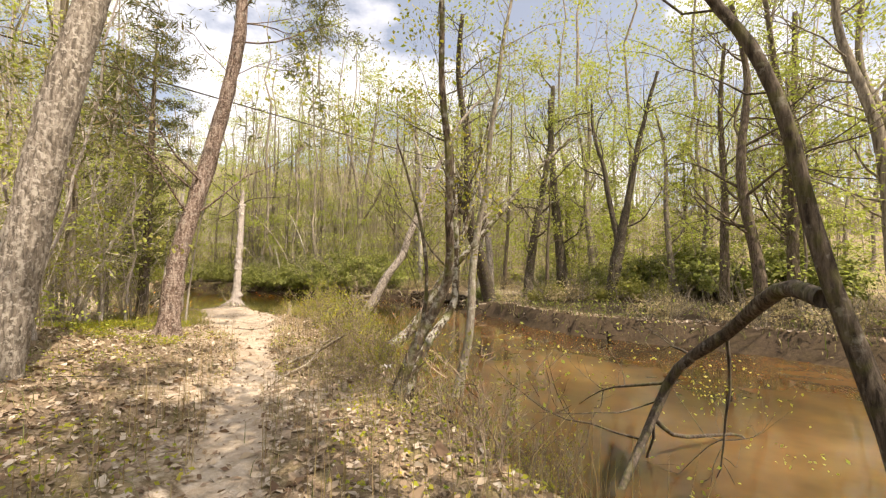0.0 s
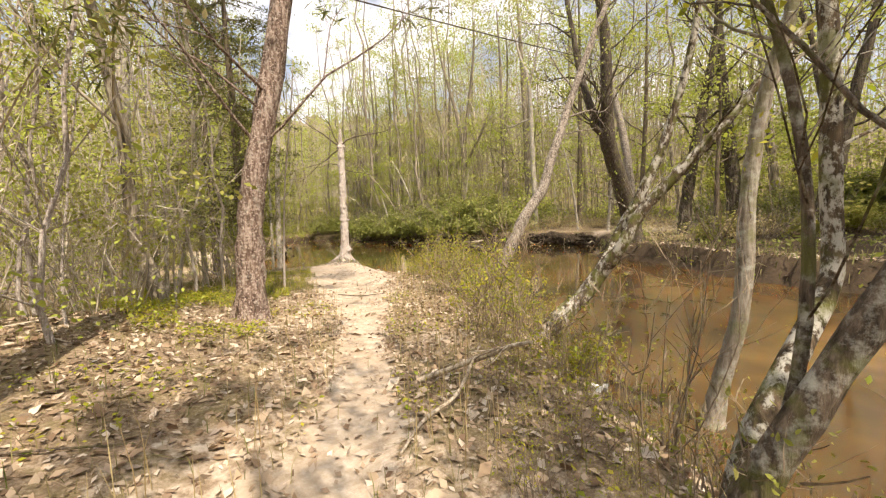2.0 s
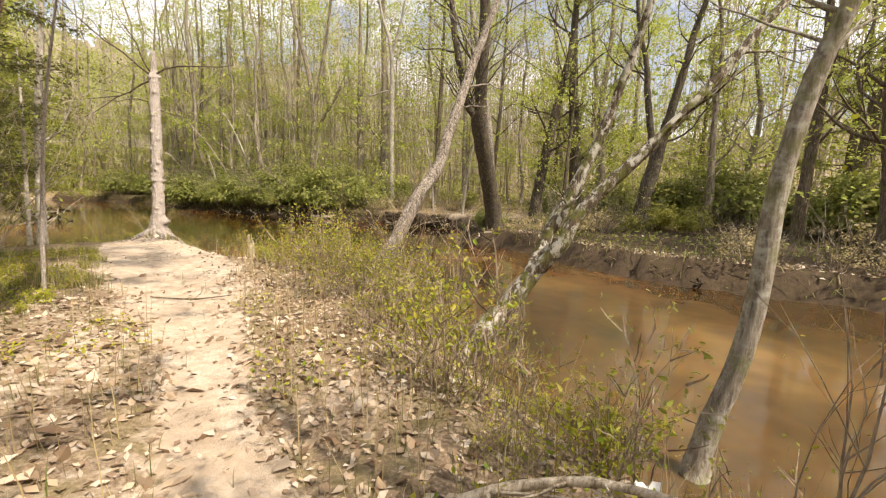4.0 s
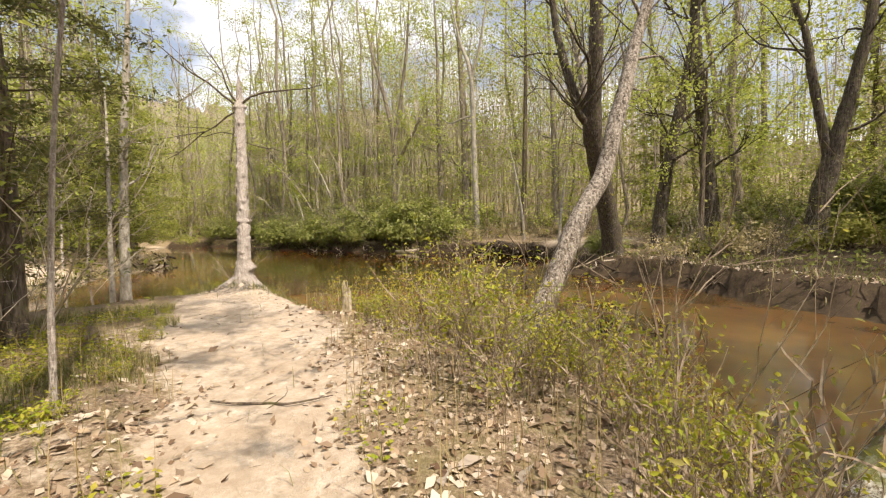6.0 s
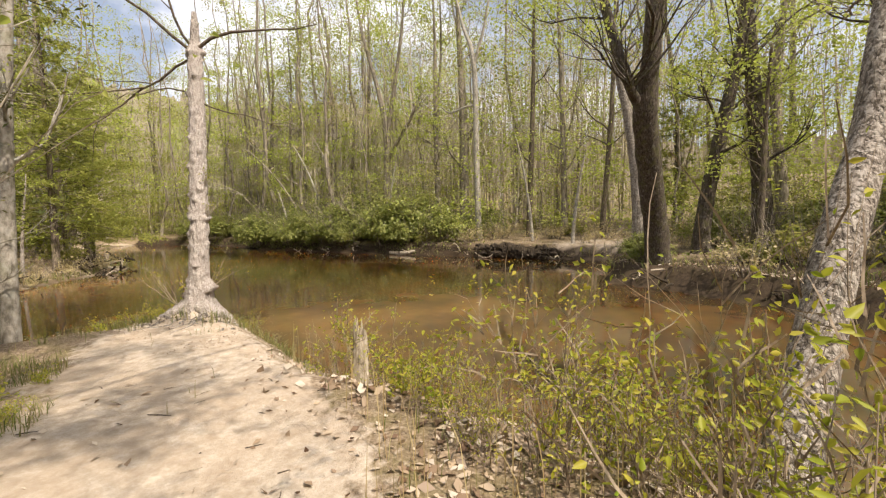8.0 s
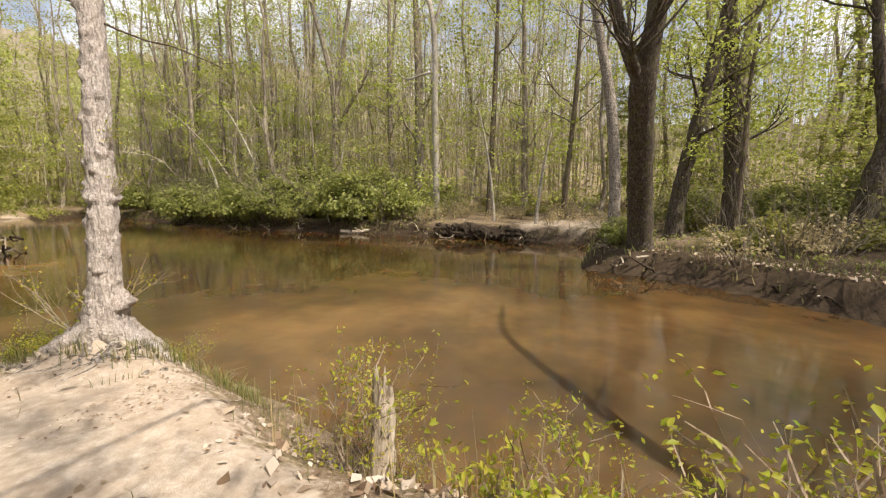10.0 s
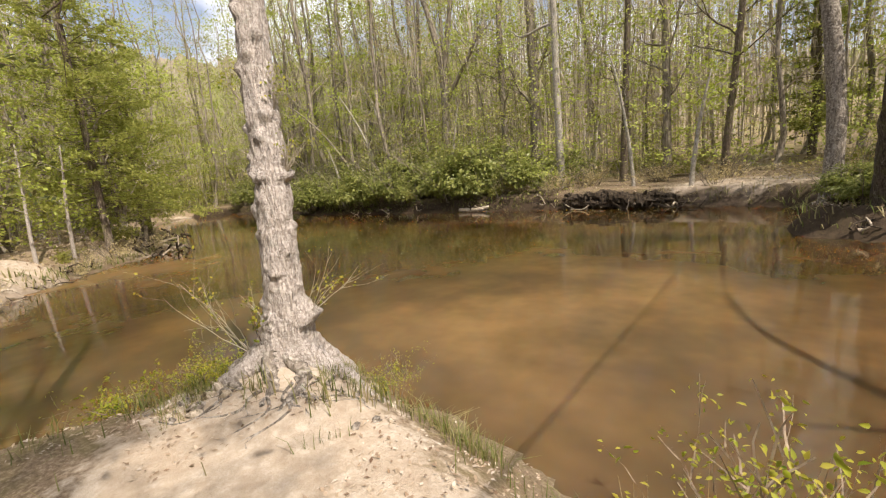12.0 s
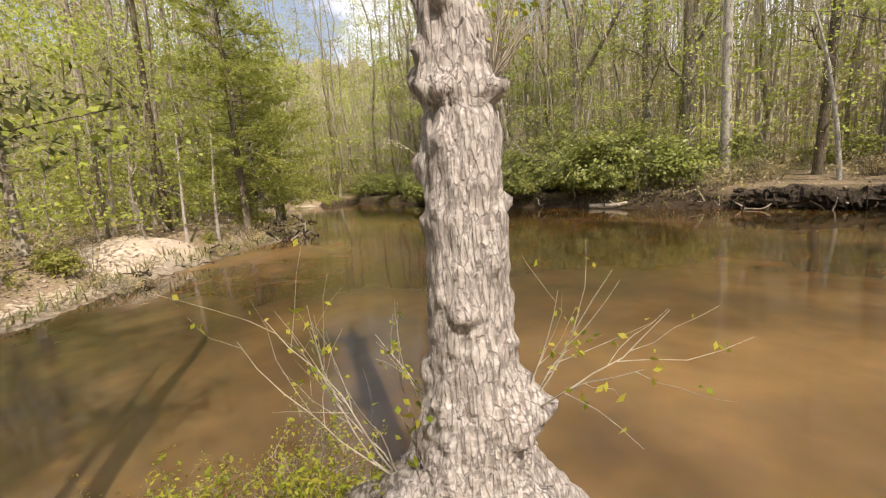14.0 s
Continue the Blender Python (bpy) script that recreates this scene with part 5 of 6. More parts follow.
def build_far_woods():
    """The grey-tan depth of the woods, too far to tell tree from tree."""
    rng = np.random.default_rng(5)
    p = sector(rng, 42000, 30, 88)
    z = terrain(p)[0] + rng.uniform(0, 1, len(p)) * 25
    g = Geo(21)
    g.blades(np.column_stack([p, z]), 1.9, 0.025)
    p = sector(rng, 2600, 36, 90)
    g.strands(np.column_stack([p, terrain(p)[0]]), 15.0, 0.11, 0.07, 0.0)
    p = sector(rng, 7000, 32, 90)
    g.strands(np.column_stack([p, terrain(p)[0] + rng.uniform(0, 12, len(p))]), 8.0, 0.07, 0.16, 0.0)
    for a, b in sector(rng, 260, 36, 95):
        h, l = rng.uniform(15, 28), rng.normal(0, 0.9, 2)
        zb = height(a, b)
        r = rng.uniform(0.06, 0.2)
        m = rng.normal(0, 0.35, (2, 2))
        g.tube(spline([(a, b, zb - 0.3), (a + l[0] * 0.3 + m[0, 0], b + m[0, 1], zb + h * 0.35), (a + l[0] * 0.6 + m[1, 0], b + m[1, 1], zb + h * 0.65), (a + l[0] * 1.5, b + l[1], zb + h)], 8), np.linspace(r, r * 0.2, 8), 4)
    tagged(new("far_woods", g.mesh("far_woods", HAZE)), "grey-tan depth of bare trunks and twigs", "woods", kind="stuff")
    for name, mat, count, size, seed, k in (("far_spring_foliage", LEAF_LIME, 90000, 0.27, 31, 1100), ("far_bud_haze", LEAF_OLIVE, 40000, 0.25, 32, 500), ("far_tan_haze", LEAF_BUD, 22000, 0.22, 33, 900)):
        r = np.random.default_rng(seed)
        c = sector(r, k, 27, 84)
        cz = terrain(c)[0] + r.uniform(0.02, 1, len(c)) * 26
        bend = np.column_stack([r.uniform(-84, -63, 70), r.uniform(31, 50, 70)])
        c, cz = np.vstack([c, bend]), np.append(cz, r.uniform(0, 22, 70))
        i = r.integers(0, len(c), count)
        p = np.column_stack([c[i], cz[i]]) + r.normal(0, 1, (count, 3)) * np.array([1.1, 1.1, 0.45])
        g = Geo(seed)
        g.blades(p, size, 0.6, 0.3)
        tagged(new(name, g.mesh(name, mat)), "hazy young leaves far back in the woods", "foliage", kind="stuff")
    # the last woods on the skyline
    r = np.random.default_rng(8)
    a = np.linspace(0, 2 * np.pi, 1200, endpoint=False)
    low = np.clip(1 - np.abs((a - radians(78)) / radians(40)), 0, 1) ** 0.5
    tall = 31 - 15 * low + 3.0 * waves(a * 40, a * 0, 0.35, 51) + 2.0 * waves(a * 40, a * 0, 1.6, 52) + r.uniform(-1.3, 1.3, len(a))
    ring = np.column_stack([-5 + 108 * np.cos(a), 14 + 108 * np.sin(a)])
    v = np.concatenate([np.column_stack([ring, np.full(len(a), -3.0)]), np.column_stack([ring, tall])])
    k = np.arange(len(a))
    j = (k + 1) % len(a)
    g = Geo()
    g.add(v, np.stack([k, j, j + len(a), k + len(a)], 1))
    tagged(new("backdrop", g.mesh("backdrop", BACKDROP)), "distant grey-tan and green woods, paled as by haze, closing the view", "woods", kind="structure")


def build_understorey():
    """The thicket along the banks, too tangled to tell bush from bush."""
    rng = np.random.default_rng(61)

    def band(n, box, lo, hi, tall, keep):
        p = np.column_stack([rng.uniform(box[0], box[1], n), rng.uniform(box[2], box[3], n)])
        d = segments(p, SHORE, True)[0]
        ok = ~in_water(p) & (d > lo) & (d < hi) & keep(p)
        p, d = p[ok], d[ok]
        top_h = tall * (0.45 + 0.55 * np.clip(d / 3.0, 0, 1)) * (0.75 + 0.35 * waves(p[:, 0], p[:, 1], 0.9, 41) + 0.25 * waves(p[:, 0], p[:, 1], 2.7, 42))
        return np.column_stack([p, terrain(p)[0] + rng.random(len(p)) ** 0.8 * np.maximum(top_h, 0.1)])

    gaps = lambda p: waves(p[:, 0], p[:, 1], 0.8, 43) > -0.1
    for name, mat, size, sets in (
        ("bank_thicket", LEAF_GREEN, 0.15, [(16000, (-62, -15, 36, 46), 0.1, 5.5, 2.4, gaps), (9000, (-50, -19, 35.5, 41), 0.0, 1.0, 1.2, lambda p: waves(p[:, 0], p[:, 1], 1.0, 53) > 0.0), (5000, (-6, 18, 22, 36), 1.5, 6, 0.3, gaps)]),
        ("pale_thicket", LEAF_LIME, 0.15, [(24000, (-70, -19, 37, 52), 1.8, 11, 6.5, lambda p: waves(p[:, 0], p[:, 1], 0.9, 44) > 0.15), (14000, (-5, 26, 32, 46), 4, 16, 5.0, lambda p: waves(p[:, 0], p[:, 1], 0.9, 45) > 0.1),
                                           (16000, (-44, -22, 8, 26), 1.8, 9, 4.0, lambda p: (waves(p[:, 0], p[:, 1], 1.1, 46) > 0.15) & ((p[:, 0] < -27) | (p[:, 1] < 14)))]),
        ("brown_thicket", LEAF_BUD, 0.13, [(12000, (-45, -3, 36, 44), 0.6, 6, 0.9, lambda p: waves(p[:, 0], p[:, 1], 1.1, 47) > 0.1), (6000, (-45, -22.5, 8, 26), 0.6, 7, 0.7, lambda p: waves(p[:, 0], p[:, 1], 1.1, 49) > 0.1)]),
    ):
        g = Geo(71)
        for one in sets:
            pts = band(*one)
            g.blades(pts, size, 0.6, 0.2)
        tagged(new(name, g.mesh(name, mat)), "tangled leafy thicket along the creek banks", "thicket", kind="stuff")
    # young leaves in flat layers between the trunks
    for name, mat, sets in (
        ("leaf_layers", LEAF_LIME, [(900, (-75, -8, 37, 54), 1.0, 14, 1.0, 9.0), (900, (-80, -8, 38, 60), 2.0, 20, 8.0, 19.0), (460, (-5, 26, 31, 48), 3.0, 16, 1.2, 9.0), (220, (-5, 26, 31, 48), 3.0, 16, 8.0, 14.0), (760, (-52, -24, 6, 27), 2.0, 16, 0.8, 12.0), (500, (-100, -45, 20, 60), 1.5, 30, 1.0, 18.0), (130, (5, 26, 14, 30), 1.5, 9, 1.5, 7.0)]),
        ("olive_leaf_layers", LEAF_OLIVE, [(760, (-75, -19, 37, 52), 1.5, 12, 0.5, 5.5), (300, (-5, 26, 31, 46), 2.5, 14, 0.5, 4.5), (220, (-48, -24, 8, 27), 2.0, 12, 0.5, 4.0)]),
    ):
        g = Geo(73)
        for n, box, lo, hi, z0, z1 in sets:
            c = np.column_stack([rng.uniform(box[0], box[1], n), rng.uniform(box[2], box[3], n)])
            d = segments(c, SHORE, True)[0]
            c = c[~in_water(c) & (d > lo) & (d < hi)]
            c = np.column_stack([c, terrain(c)[0] + z0 + (z1 - z0) * rng.random(len(c)) ** 1.3])
            k = rng.integers(0, len(c), len(c) * 46)
            wide = rng.uniform(0.45, 1.1, len(c))[k, None]
            p = c[k] + rng.normal(0, 1, (len(k), 3)) * np.array([1.0, 1.0, 0.2]) * wide
            g.facing(p, np.tile([0.1, -0.25, 1.0], (len(p), 1)), 0.17, 0.6, 0.45)
        tagged(new(name, g.mesh(name, mat)), "flat sprays of young leaves between the trunks", "foliage", kind="stuff")
    # leaves among the saplings behind the path
    g = Geo(74)
    c = np.column_stack([rng.uniform(-16, -3.0, 420), rng.uniform(1.5, 11.5, 420)])
    c = c[(segments(c, TRAIL[:, :2], False)[0] > 2.6) & ~in_water(c)]
    c = np.column_stack([c, terrain(c)[0] + 0.3 + 5.5 * rng.random(len(c)) ** 1.2])
    k = rng.integers(0, len(c), len(c) * 44)
    p = c[k] + rng.normal(0, 1, (len(k), 3)) * np.array([0.34, 0.34, 0.1])
    g.facing(p, np.tile([0.5, -0.2, 1.0], (len(p), 1)), 0.075, 0.55, 0.5)
    tagged(new("sapling_leaf_layers", g.mesh("sapling_leaf_layers", LEAF_LIME)), "thin sprays of young leaves among the saplings", "foliage", kind="stuff")
    p = np.column_stack([rng.uniform(-7, 16, 30000), rng.uniform(19, 33, 30000)])
    d = segments(p, SHORE, True)[0]
    p = p[~in_water(p) & (d > 0.45) & (waves(p[:, 0], p[:, 1], 1.2, 48) > -0.1) & ((d < 1.2) | (rng.random(len(p)) < 0.4))][:12000]
    g = Geo(72)
    g.strands(np.column_stack([p, terrain(p)[0]])[::2], 0.2, 0.02, 0.6)
    for x0, x1, y0, y1, n, wide in ((-7.5, 22, 14, 31, 20000, 0.35), (-60, -4, 33, 42, 30000, 0.5), (-34, -20, 11, 26, 16000, 0.6)):
        p = np.column_stack([rng.uniform(x0, x1, n), rng.uniform(y0, y1, n)])
        d = segments(p, SHORE, True)[0]
        p = p[~in_water(p) & (d > 0.02) & (d < wide) & (waves(p[:, 0], p[:, 1], 1.6, 54) > -0.3)][:7000]
        g.strands(np.column_stack([p, terrain(p)[0]]), 0.34, 0.03, 1.0, 0.6)
    tagged(new("far_bank_grass", g.mesh("far_bank_grass", GRASS)), "thin grass on top of the far bank", "grass", kind="stuff")


build_woods()
build_far_woods()
build_understorey()


# ---- undergrowth ----
def bush_variant(seed, h, stems, leaf, leaves, leaf_size, label, group, depth=2, spread=0.5, name="bush", wood=TWIG, rad=0.008, width=0.28, flat=0.1, dome=0):
    rng = np.random.default_rng(seed)
    bush = thing(name, (0, 0, 0), label, "bush", group)
    g, tips = Geo(seed), []
    for _ in range(stems):
        a, q = rng.uniform(0, 2 * np.pi), rng.uniform(0, width)
        d = np.array([math.cos(a) * spread * rng.random(), math.sin(a) * spread * rng.random(), 1.0])
        branch(g, rng, (math.cos(a) * q, math.sin(a) * q, -0.05), d, h * rng.uniform(0.55, 1.15), rad * rng.uniform(0.6, 1.3), depth, tips, kids=3, wob=0.12, sides=3, spread=0.6, fork=0.2, fine=True)
    tagged(piece("twig_tangle", g, wood, bush), kind="stuff")
    if leaves:
        g = Geo(seed + 1)
        if dome:
            for _ in range(5):
                a, q = rng.uniform(0, 2 * np.pi), rng.uniform(0.1, 0.5) * h
                f = rng.uniform(0.45, 0.8)
                g.dome(rng, (math.cos(a) * q, math.sin(a) * q, h * 0.3 * f), np.array([0.42, 0.42, 0.62]) * h * f, dome, leaves // (5 * dome), leaf_size, 0.17)
        else:
            g.leaflets(around(rng, tips, leaves, 0.02 + 0.025 * h), leaf_size, 0.5, 0.25)
        tagged(piece("foliage", g, leaf, bush), kind="stuff")
    return bush


def build_bushes():
    rng = np.random.default_rng(99)

    def on_bank(n, lo, hi, x_range, gap=0.35, line=None):
        """Spots in a strip along the near shore."""
        out = []
        tries = 0
        while len(out) < n and tries < 9000:
            tries += 1
            x = rng.uniform(*x_range)
            y = rng.uniform(4, 18)
            p = np.array([[x, y]])
            d = segments(p, SHORE, True)[0][0]
            t, k, f = (v[0] for v in segments(p, TRAIL[:, :2], False))
            half = TRAIL[k, 2] * (1 - f) + TRAIL[k + 1, 2] * f
            if in_water(p)[0] or not lo < d < hi or t < half + 0.3 or segments(p, WALKED, False)[0][0] < 1.1 or (x + 1.25) ** 2 + (y - 12.6) ** 2 < 0.6 or any((x - a) ** 2 + (y - b) ** 2 < gap * gap for a, b, *_ in out):
                continue
            out.append((x, y, rng.uniform(0, 6.28), rng.uniform(0.7, 1.25)))
        return out

    yellow = bush_variant(401, 0.62, 9, LEAF_YELLOW, 460, 0.036, "low bush with fresh yellow-green leaves on thin stems", "bushes on the near bank")
    place(yellow, on_bank(20, 0.1, 1.5, (-5.3, -0.8), 0.45) + [(-5.6, 14.7, 1, 0.55), (-5.9, 14.95, 2, 0.5), (-6.25, 15.0, 4, 0.45), (-7.72, 15.8, 2, 0.95), (-7.45, 16.0, 2.6, 0.5)])
    twiggy = bush_variant(402, 0.55, 9, LEAF_OLIVE, 160, 0.035, "brown twiggy bush with few leaves", "bushes on the near bank")
    place(twiggy, on_bank(24, 0.05, 1.6, (-4.5, 3.6), 0.4))
    thick = bush_variant(408, 0.85, 12, LEAF_YELLOW, 380, 0.034, "dense olive-brown bush between path and creek", "bushes on the near bank")
    place(thick, [(0.7, 9.3, 0.3, 0.5), (1.4, 9.2, 1.0, 0.5), (0.2, 10.0, 3.0, 0.65), (-0.4, 10.8, 4.0, 0.8), (2.3, 9.05, 5.0, 0.5), (1.95, 9.4, 1.7, 0.6), (0.95, 9.75, 2.6, 0.6), (-1.0, 11.3, 3.6, 0.85)] + [(x, y, r, 0.75 * q) for x, y, r, q in on_bank(9, 0.3, 2.6, (-1.0, 1.9), 0.5)] + on_bank(3, 0.0, 0.8, (2.0, 4.2), 0.4))
    green = bush_variant(403, 0.45, 11, LEAF_YELLOW, 560, 0.042, "bright green leafy bush at the water's edge", "bushes on the near bank", depth=1)
    place(green, on_bank(9, 0.1, 0.9, (-5.3, 0.5), 0.6) + [(-6.8, 12.0, 1, 0.6), (-7.4, 12.4, 2, 0.5), (-8.1, 12.9, 3, 0.6), (-6.2, 11.4, 4, 0.5), (-5.6, 10.9, 5, 0.5), (-8.9, 13.4, 1.5, 0.5), (-9.8, 13.9, 2.5, 0.45), (-7.2, 11.5, 0.5, 0.6), (-11.6, 15.6, 1, 0.7), (-11.9, 15.2, 2, 0.8), (-6.42, 15.36, 2, 1.35), (-11.35, 15.75, 3, 0.6), (-10.3, 16.35, 4, 0.4)])
    shoots = bush_variant(409, 1.0, 8, LEAF_YELLOW, 520, 0.034, "tall loose shrub with yellow-green leaves at the water's edge", "bushes on the near bank", spread=0.35, width=0.16, rad=0.006)
    place(shoots, [(-6.16, 15.93, 0.4, 1.0), (-5.23, 14.97, 1.4, 1.15), (-8.0, 16.35, 2.2, 1.1), (-3.75, 13.75, 2.0, 1.05), (-4.05, 13.5, 4.0, 1.2), (-3.3, 13.2, 5.0, 0.9), (-12.0, 15.6, 2.6, 0.55), (-12.2, 15.15, 0.3, 0.45), (-11.75, 15.75, 5.2, 0.5), (-10.25, 16.45, 3.0, 0.4)])
    budding = bush_variant(410, 1.9, 6, LEAF_YELLOW, 60, 0.03, "tall bare shrub with pale stems and opening buds", "bushes on the near bank", spread=0.55, width=0.12, rad=0.011, depth=2, wood=TWIG)
    place(budding, [(-3.98, 15.3, 0.0, 1.0), (-2.2, 12.9, 2.2, 0.75), (-0.9, 11.9, 4.2, 0.7), (0.9, 10.6, 1.2, 0.8)])
    scrub = bush_variant(404, 1.6, 12, LEAF_LIME, 420, 0.05, "thin tangled scrub with grey twigs", "scrub beside the path", wood=HAZE)
    spots = []
    while len(spots) < 20:
        x, y = rng.uniform(-12, -3.8), rng.uniform(5.0, 12.4)
        p = np.array([[x, y]])
        if segments(p, TRAIL[:, :2], False)[0][0] > 2.3 and not in_water(p)[0]:
            spots.append((x, y, rng.uniform(0, 6.28), rng.uniform(0.7, 1.5)))
    place(scrub, spots)
    laurel = bush_variant(405, 2.7, 14, LEAF_GREEN, 3400, 0.145, "dense dark green bush along the far bank", "bushes on the far bank", rad=0.022, width=0.7, spread=0.9, depth=1, wood=BARK_FAR, dome=34)
    pale = bush_variant(406, 3.2, 14, LEAF_OLIVE, 1300, 0.18, "loose pale green bush on the far bank", "bushes on the far bank", rad=0.02, width=0.7, spread=0.9, depth=1, wood=BARK_FAR, dome=22)
    brown = bush_variant(407, 1.4, 16, LEAF_BUD, 420, 0.08, "low brown twiggy bush on the far bank", "bushes on the far bank", rad=0.014, width=0.6, spread=0.9, depth=1, wood=BARK_FAR, dome=14)

    rng = np.random.default_rng(404)

    def far_bank(n, x0, x1, lo, hi, y_min=36):
        out = []
        tries = 0
        while len(out) < n and tries < 5000:
            tries += 1
            x, y = rng.uniform(x0, x1), rng.uniform(y_min, 60)
            p = np.array([[x, y]])
            if not in_water(p)[0] and lo < segments(p, SHORE, True)[0][0] < hi:
                out.append((x, y, rng.uniform(0, 6.28), rng.uniform(0.65, 1.25)))
        return out

    place(laurel, far_bank(30, -40, -17.5, 0.3, 2.4) + [(x, y, r, 1.4 * q) for x, y, r, q in far_bank(12, -38, -20, 1.4, 3.6)] + far_bank(16, -60, -36, 0.3, 4.0) + far_bank(10, -55, -14, 4, 12) + [(3.2, 33.0, 1, 0.9), (4.0, 33.6, 2, 1.0), (2.3, 33.8, 0.5, 0.9), (-5.3, 28.9, 2, 0.45), (0.6, 33.2, 3, 0.75), (1.4, 32.6, 4, 0.8), (5.5, 32.4, 1.5, 1.1), (7.0, 31.2, 2.5, 1.2), (8.6, 30.2, 0.2, 1.1), (-2.4, 34.4, 5, 0.8), (6.2, 34.6, 3.3, 1.3), (10.2, 28.6, 4.4, 1.2), (-5.6, 29.2, 1, 0.4)])
    place(pale, [(x, y, r, 0.8 * q) for x, y, r, q in far_bank(16, -40, -17, 0.4, 3.0)] + far_bank(40, -62, -18, 2.5, 11) + far_bank(9, -18, -8, 5, 12) + far_bank(26, -4, 24, 2.5, 12, 28) + far_bank(6, 9, 22, 0.6, 6, 10) + [(-33.5, 22.2, 1, 0.9), (-31.0, 21.2, 2, 0.8), (-28.2, 18.9, 0, 0.6), (-22.5, 13.2, 0, 0.7), (-24.5, 14.8, 1, 0.8)])
    place(brown, far_bank(30, -40, -8, 0.6, 5) + far_bank(26, -4, 16, 0.4, 5, 19) + [(-26.4, 18.4, 1, 0.5), (-24.6, 16.1, 2, 0.3), (-27.3, 18.8, 3, 0.5), (-23.4, 14.9, 1, 0.4), (-28.6, 20.2, 1, 0.8), (-29.8, 22.0, 1, 0.8), (-22.6, 15.6, 0.4, 0.5)])


def floor_points(rng, n, box, keep):
    p = np.column_stack([rng.uniform(box[0], box[1], n), rng.uniform(box[2], box[3], n)])
    z, sand, damp_and_shade = terrain(p)
    ok = keep(p, z, sand)
    return np.column_stack([p, z])[ok], sand[ok]


def build_litter():
    rng = np.random.default_rng(123)
    g = Geo(7)
    pts, sand = floor_points(rng, 95000, (-9, 5.5, 4.0, 16.5), lambda p, z, s: (z > -0.75) & (rng.random(len(p)) < np.clip(1.0 - 0.85 * s, np.where(p[:, 0] > -4, 0.16, 0.06), 1) * np.where(p[:, 0] < -6, 0.22, 0.72)))
    pts[:, 2] += rng.uniform(0.004, 0.02, len(pts))
    g.blades(pts, 0.06, 0.55, 0.5, sizes=0.06 * np.random.default_rng(3).lognormal(0, 0.38, len(pts)))
    tagged(new("fallen_leaves", g.mesh("fallen_leaves", LEAF_DRY)), "curled brown dead leaves strewn over the ground", "leaf litter", kind="stuff")
    g = Geo(8)
    pts, sand = floor_points(rng, 26000, (-13.5, 5.5, 4.0, 17.2), lambda p, z, s: (z > -0.8) & (rng.random(len(p)) < np.where(s < 0.5, np.where(p[:, 0] < -6.5, 0.10, 0.35), 0.015)))
    g.strands(pts, 0.16, 0.006, 0.5)
    tagged(new("grass", g.mesh("grass", GRASS)), "thin tufts of green and straw-coloured grass", "grass", kind="stuff")
    g = Geo(12)
    patch = lambda p: waves(p[:, 0], p[:, 1], 1.3, 21)
    pts, sand = floor_points(rng, 60000, (-6, 6.5, 3.0, 16.0), lambda p, z, s: (z > -0.7) & (s < 0.55) & (patch(p) + 0.05 * p[:, 0] > 0.0) & (rng.random(len(p)) < 0.45))
    pts[:, 2] += rng.uniform(0.01, 0.09, len(pts))
    g.blades(pts, 0.042, 0.65, 0.5)
    tagged(new("ground_cover", g.mesh("ground_cover", LEAF_YELLOW)), "patches of small green plants among dead leaves", "ground cover", kind="stuff")
    p = np.column_stack([rng.uniform(-13, -6.5, 9000), rng.uniform(13, 17.4, 9000)])
    z = terrain(p)[0]
    off = segments(p, TRAIL[:, :2], False)[0]
    clumps = (waves(p[:, 0], p[:, 1], 4.0, 31) > 0.3) & (waves(p[:, 0], p[:, 1], 1.3, 39) > -0.1)
    ok = (z > -0.8) & clumps & (off > 0.95) & (rng.random(9000) < np.clip(off - 0.9, 0, 1)) & (np.hypot(p[:, 0] + 10.85, p[:, 1] - 16.05) > 0.2)
    g = Geo(13)
    g.strands(np.column_stack([p, z])[ok], 0.13, 0.006, 0.8)
    a, q = rng.uniform(-3.4, 1.2, 2600), rng.uniform(0.3, 1.0, 2600)
    ring = np.column_stack([-10.85 + np.cos(a) * q, 16.05 + np.sin(a) * q])
    ring = ring[waves(ring[:, 0], ring[:, 1], 7.0, 33) > 0.22]
    g.strands(np.column_stack([ring, terrain(ring)[0]]), 0.10, 0.005, 0.5)
    p = np.column_stack([rng.uniform(-12, -4.6, 26000), rng.uniform(10, 14.5, 26000)])
    z, s, _ = terrain(p)
    side = segments(p, TRAIL[:, :2], False)[0]
    p = np.column_stack([p, z])[(side > 0.9) & (p[:, 0] + 1.65 * p[:, 1] < 15.6) & (z > -0.7) & (waves(p[:, 0], p[:, 1], 2.2, 34) > 0.15)]
    g.strands(p, 0.14, 0.007, 0.6)
    tagged(new("bank_grass", g.mesh("bank_grass", GRASS)), "tufts of grass along the edge of the sandy point", "grass", kind="stuff")
    g = Geo(15)
    for x, y, n, spread_at in ((-9.67, 16.42, 220, 0.17), (-9.25, 16.3, 24, 0.16), (-9.9, 16.3, 40, 0.14), (-10.1, 16.1, 60, 0.10), (-8.8, 16.2, 30, 0.2), (-10.75, 15.62, 26, 0.05), (-10.3, 15.85, 40, 0.07), (-8.2, 16.0, 26, 0.2), (-11.6, 15.3, 90, 0.14), (-11.5, 15.55, 70, 0.1)):
        p = np.array([x, y]) + rng.normal(0, spread_at, (n, 2))
        g.strands(np.column_stack([p, terrain(p)[0]]), 0.17, 0.008, 0.5)
        p = p[: n // 28]
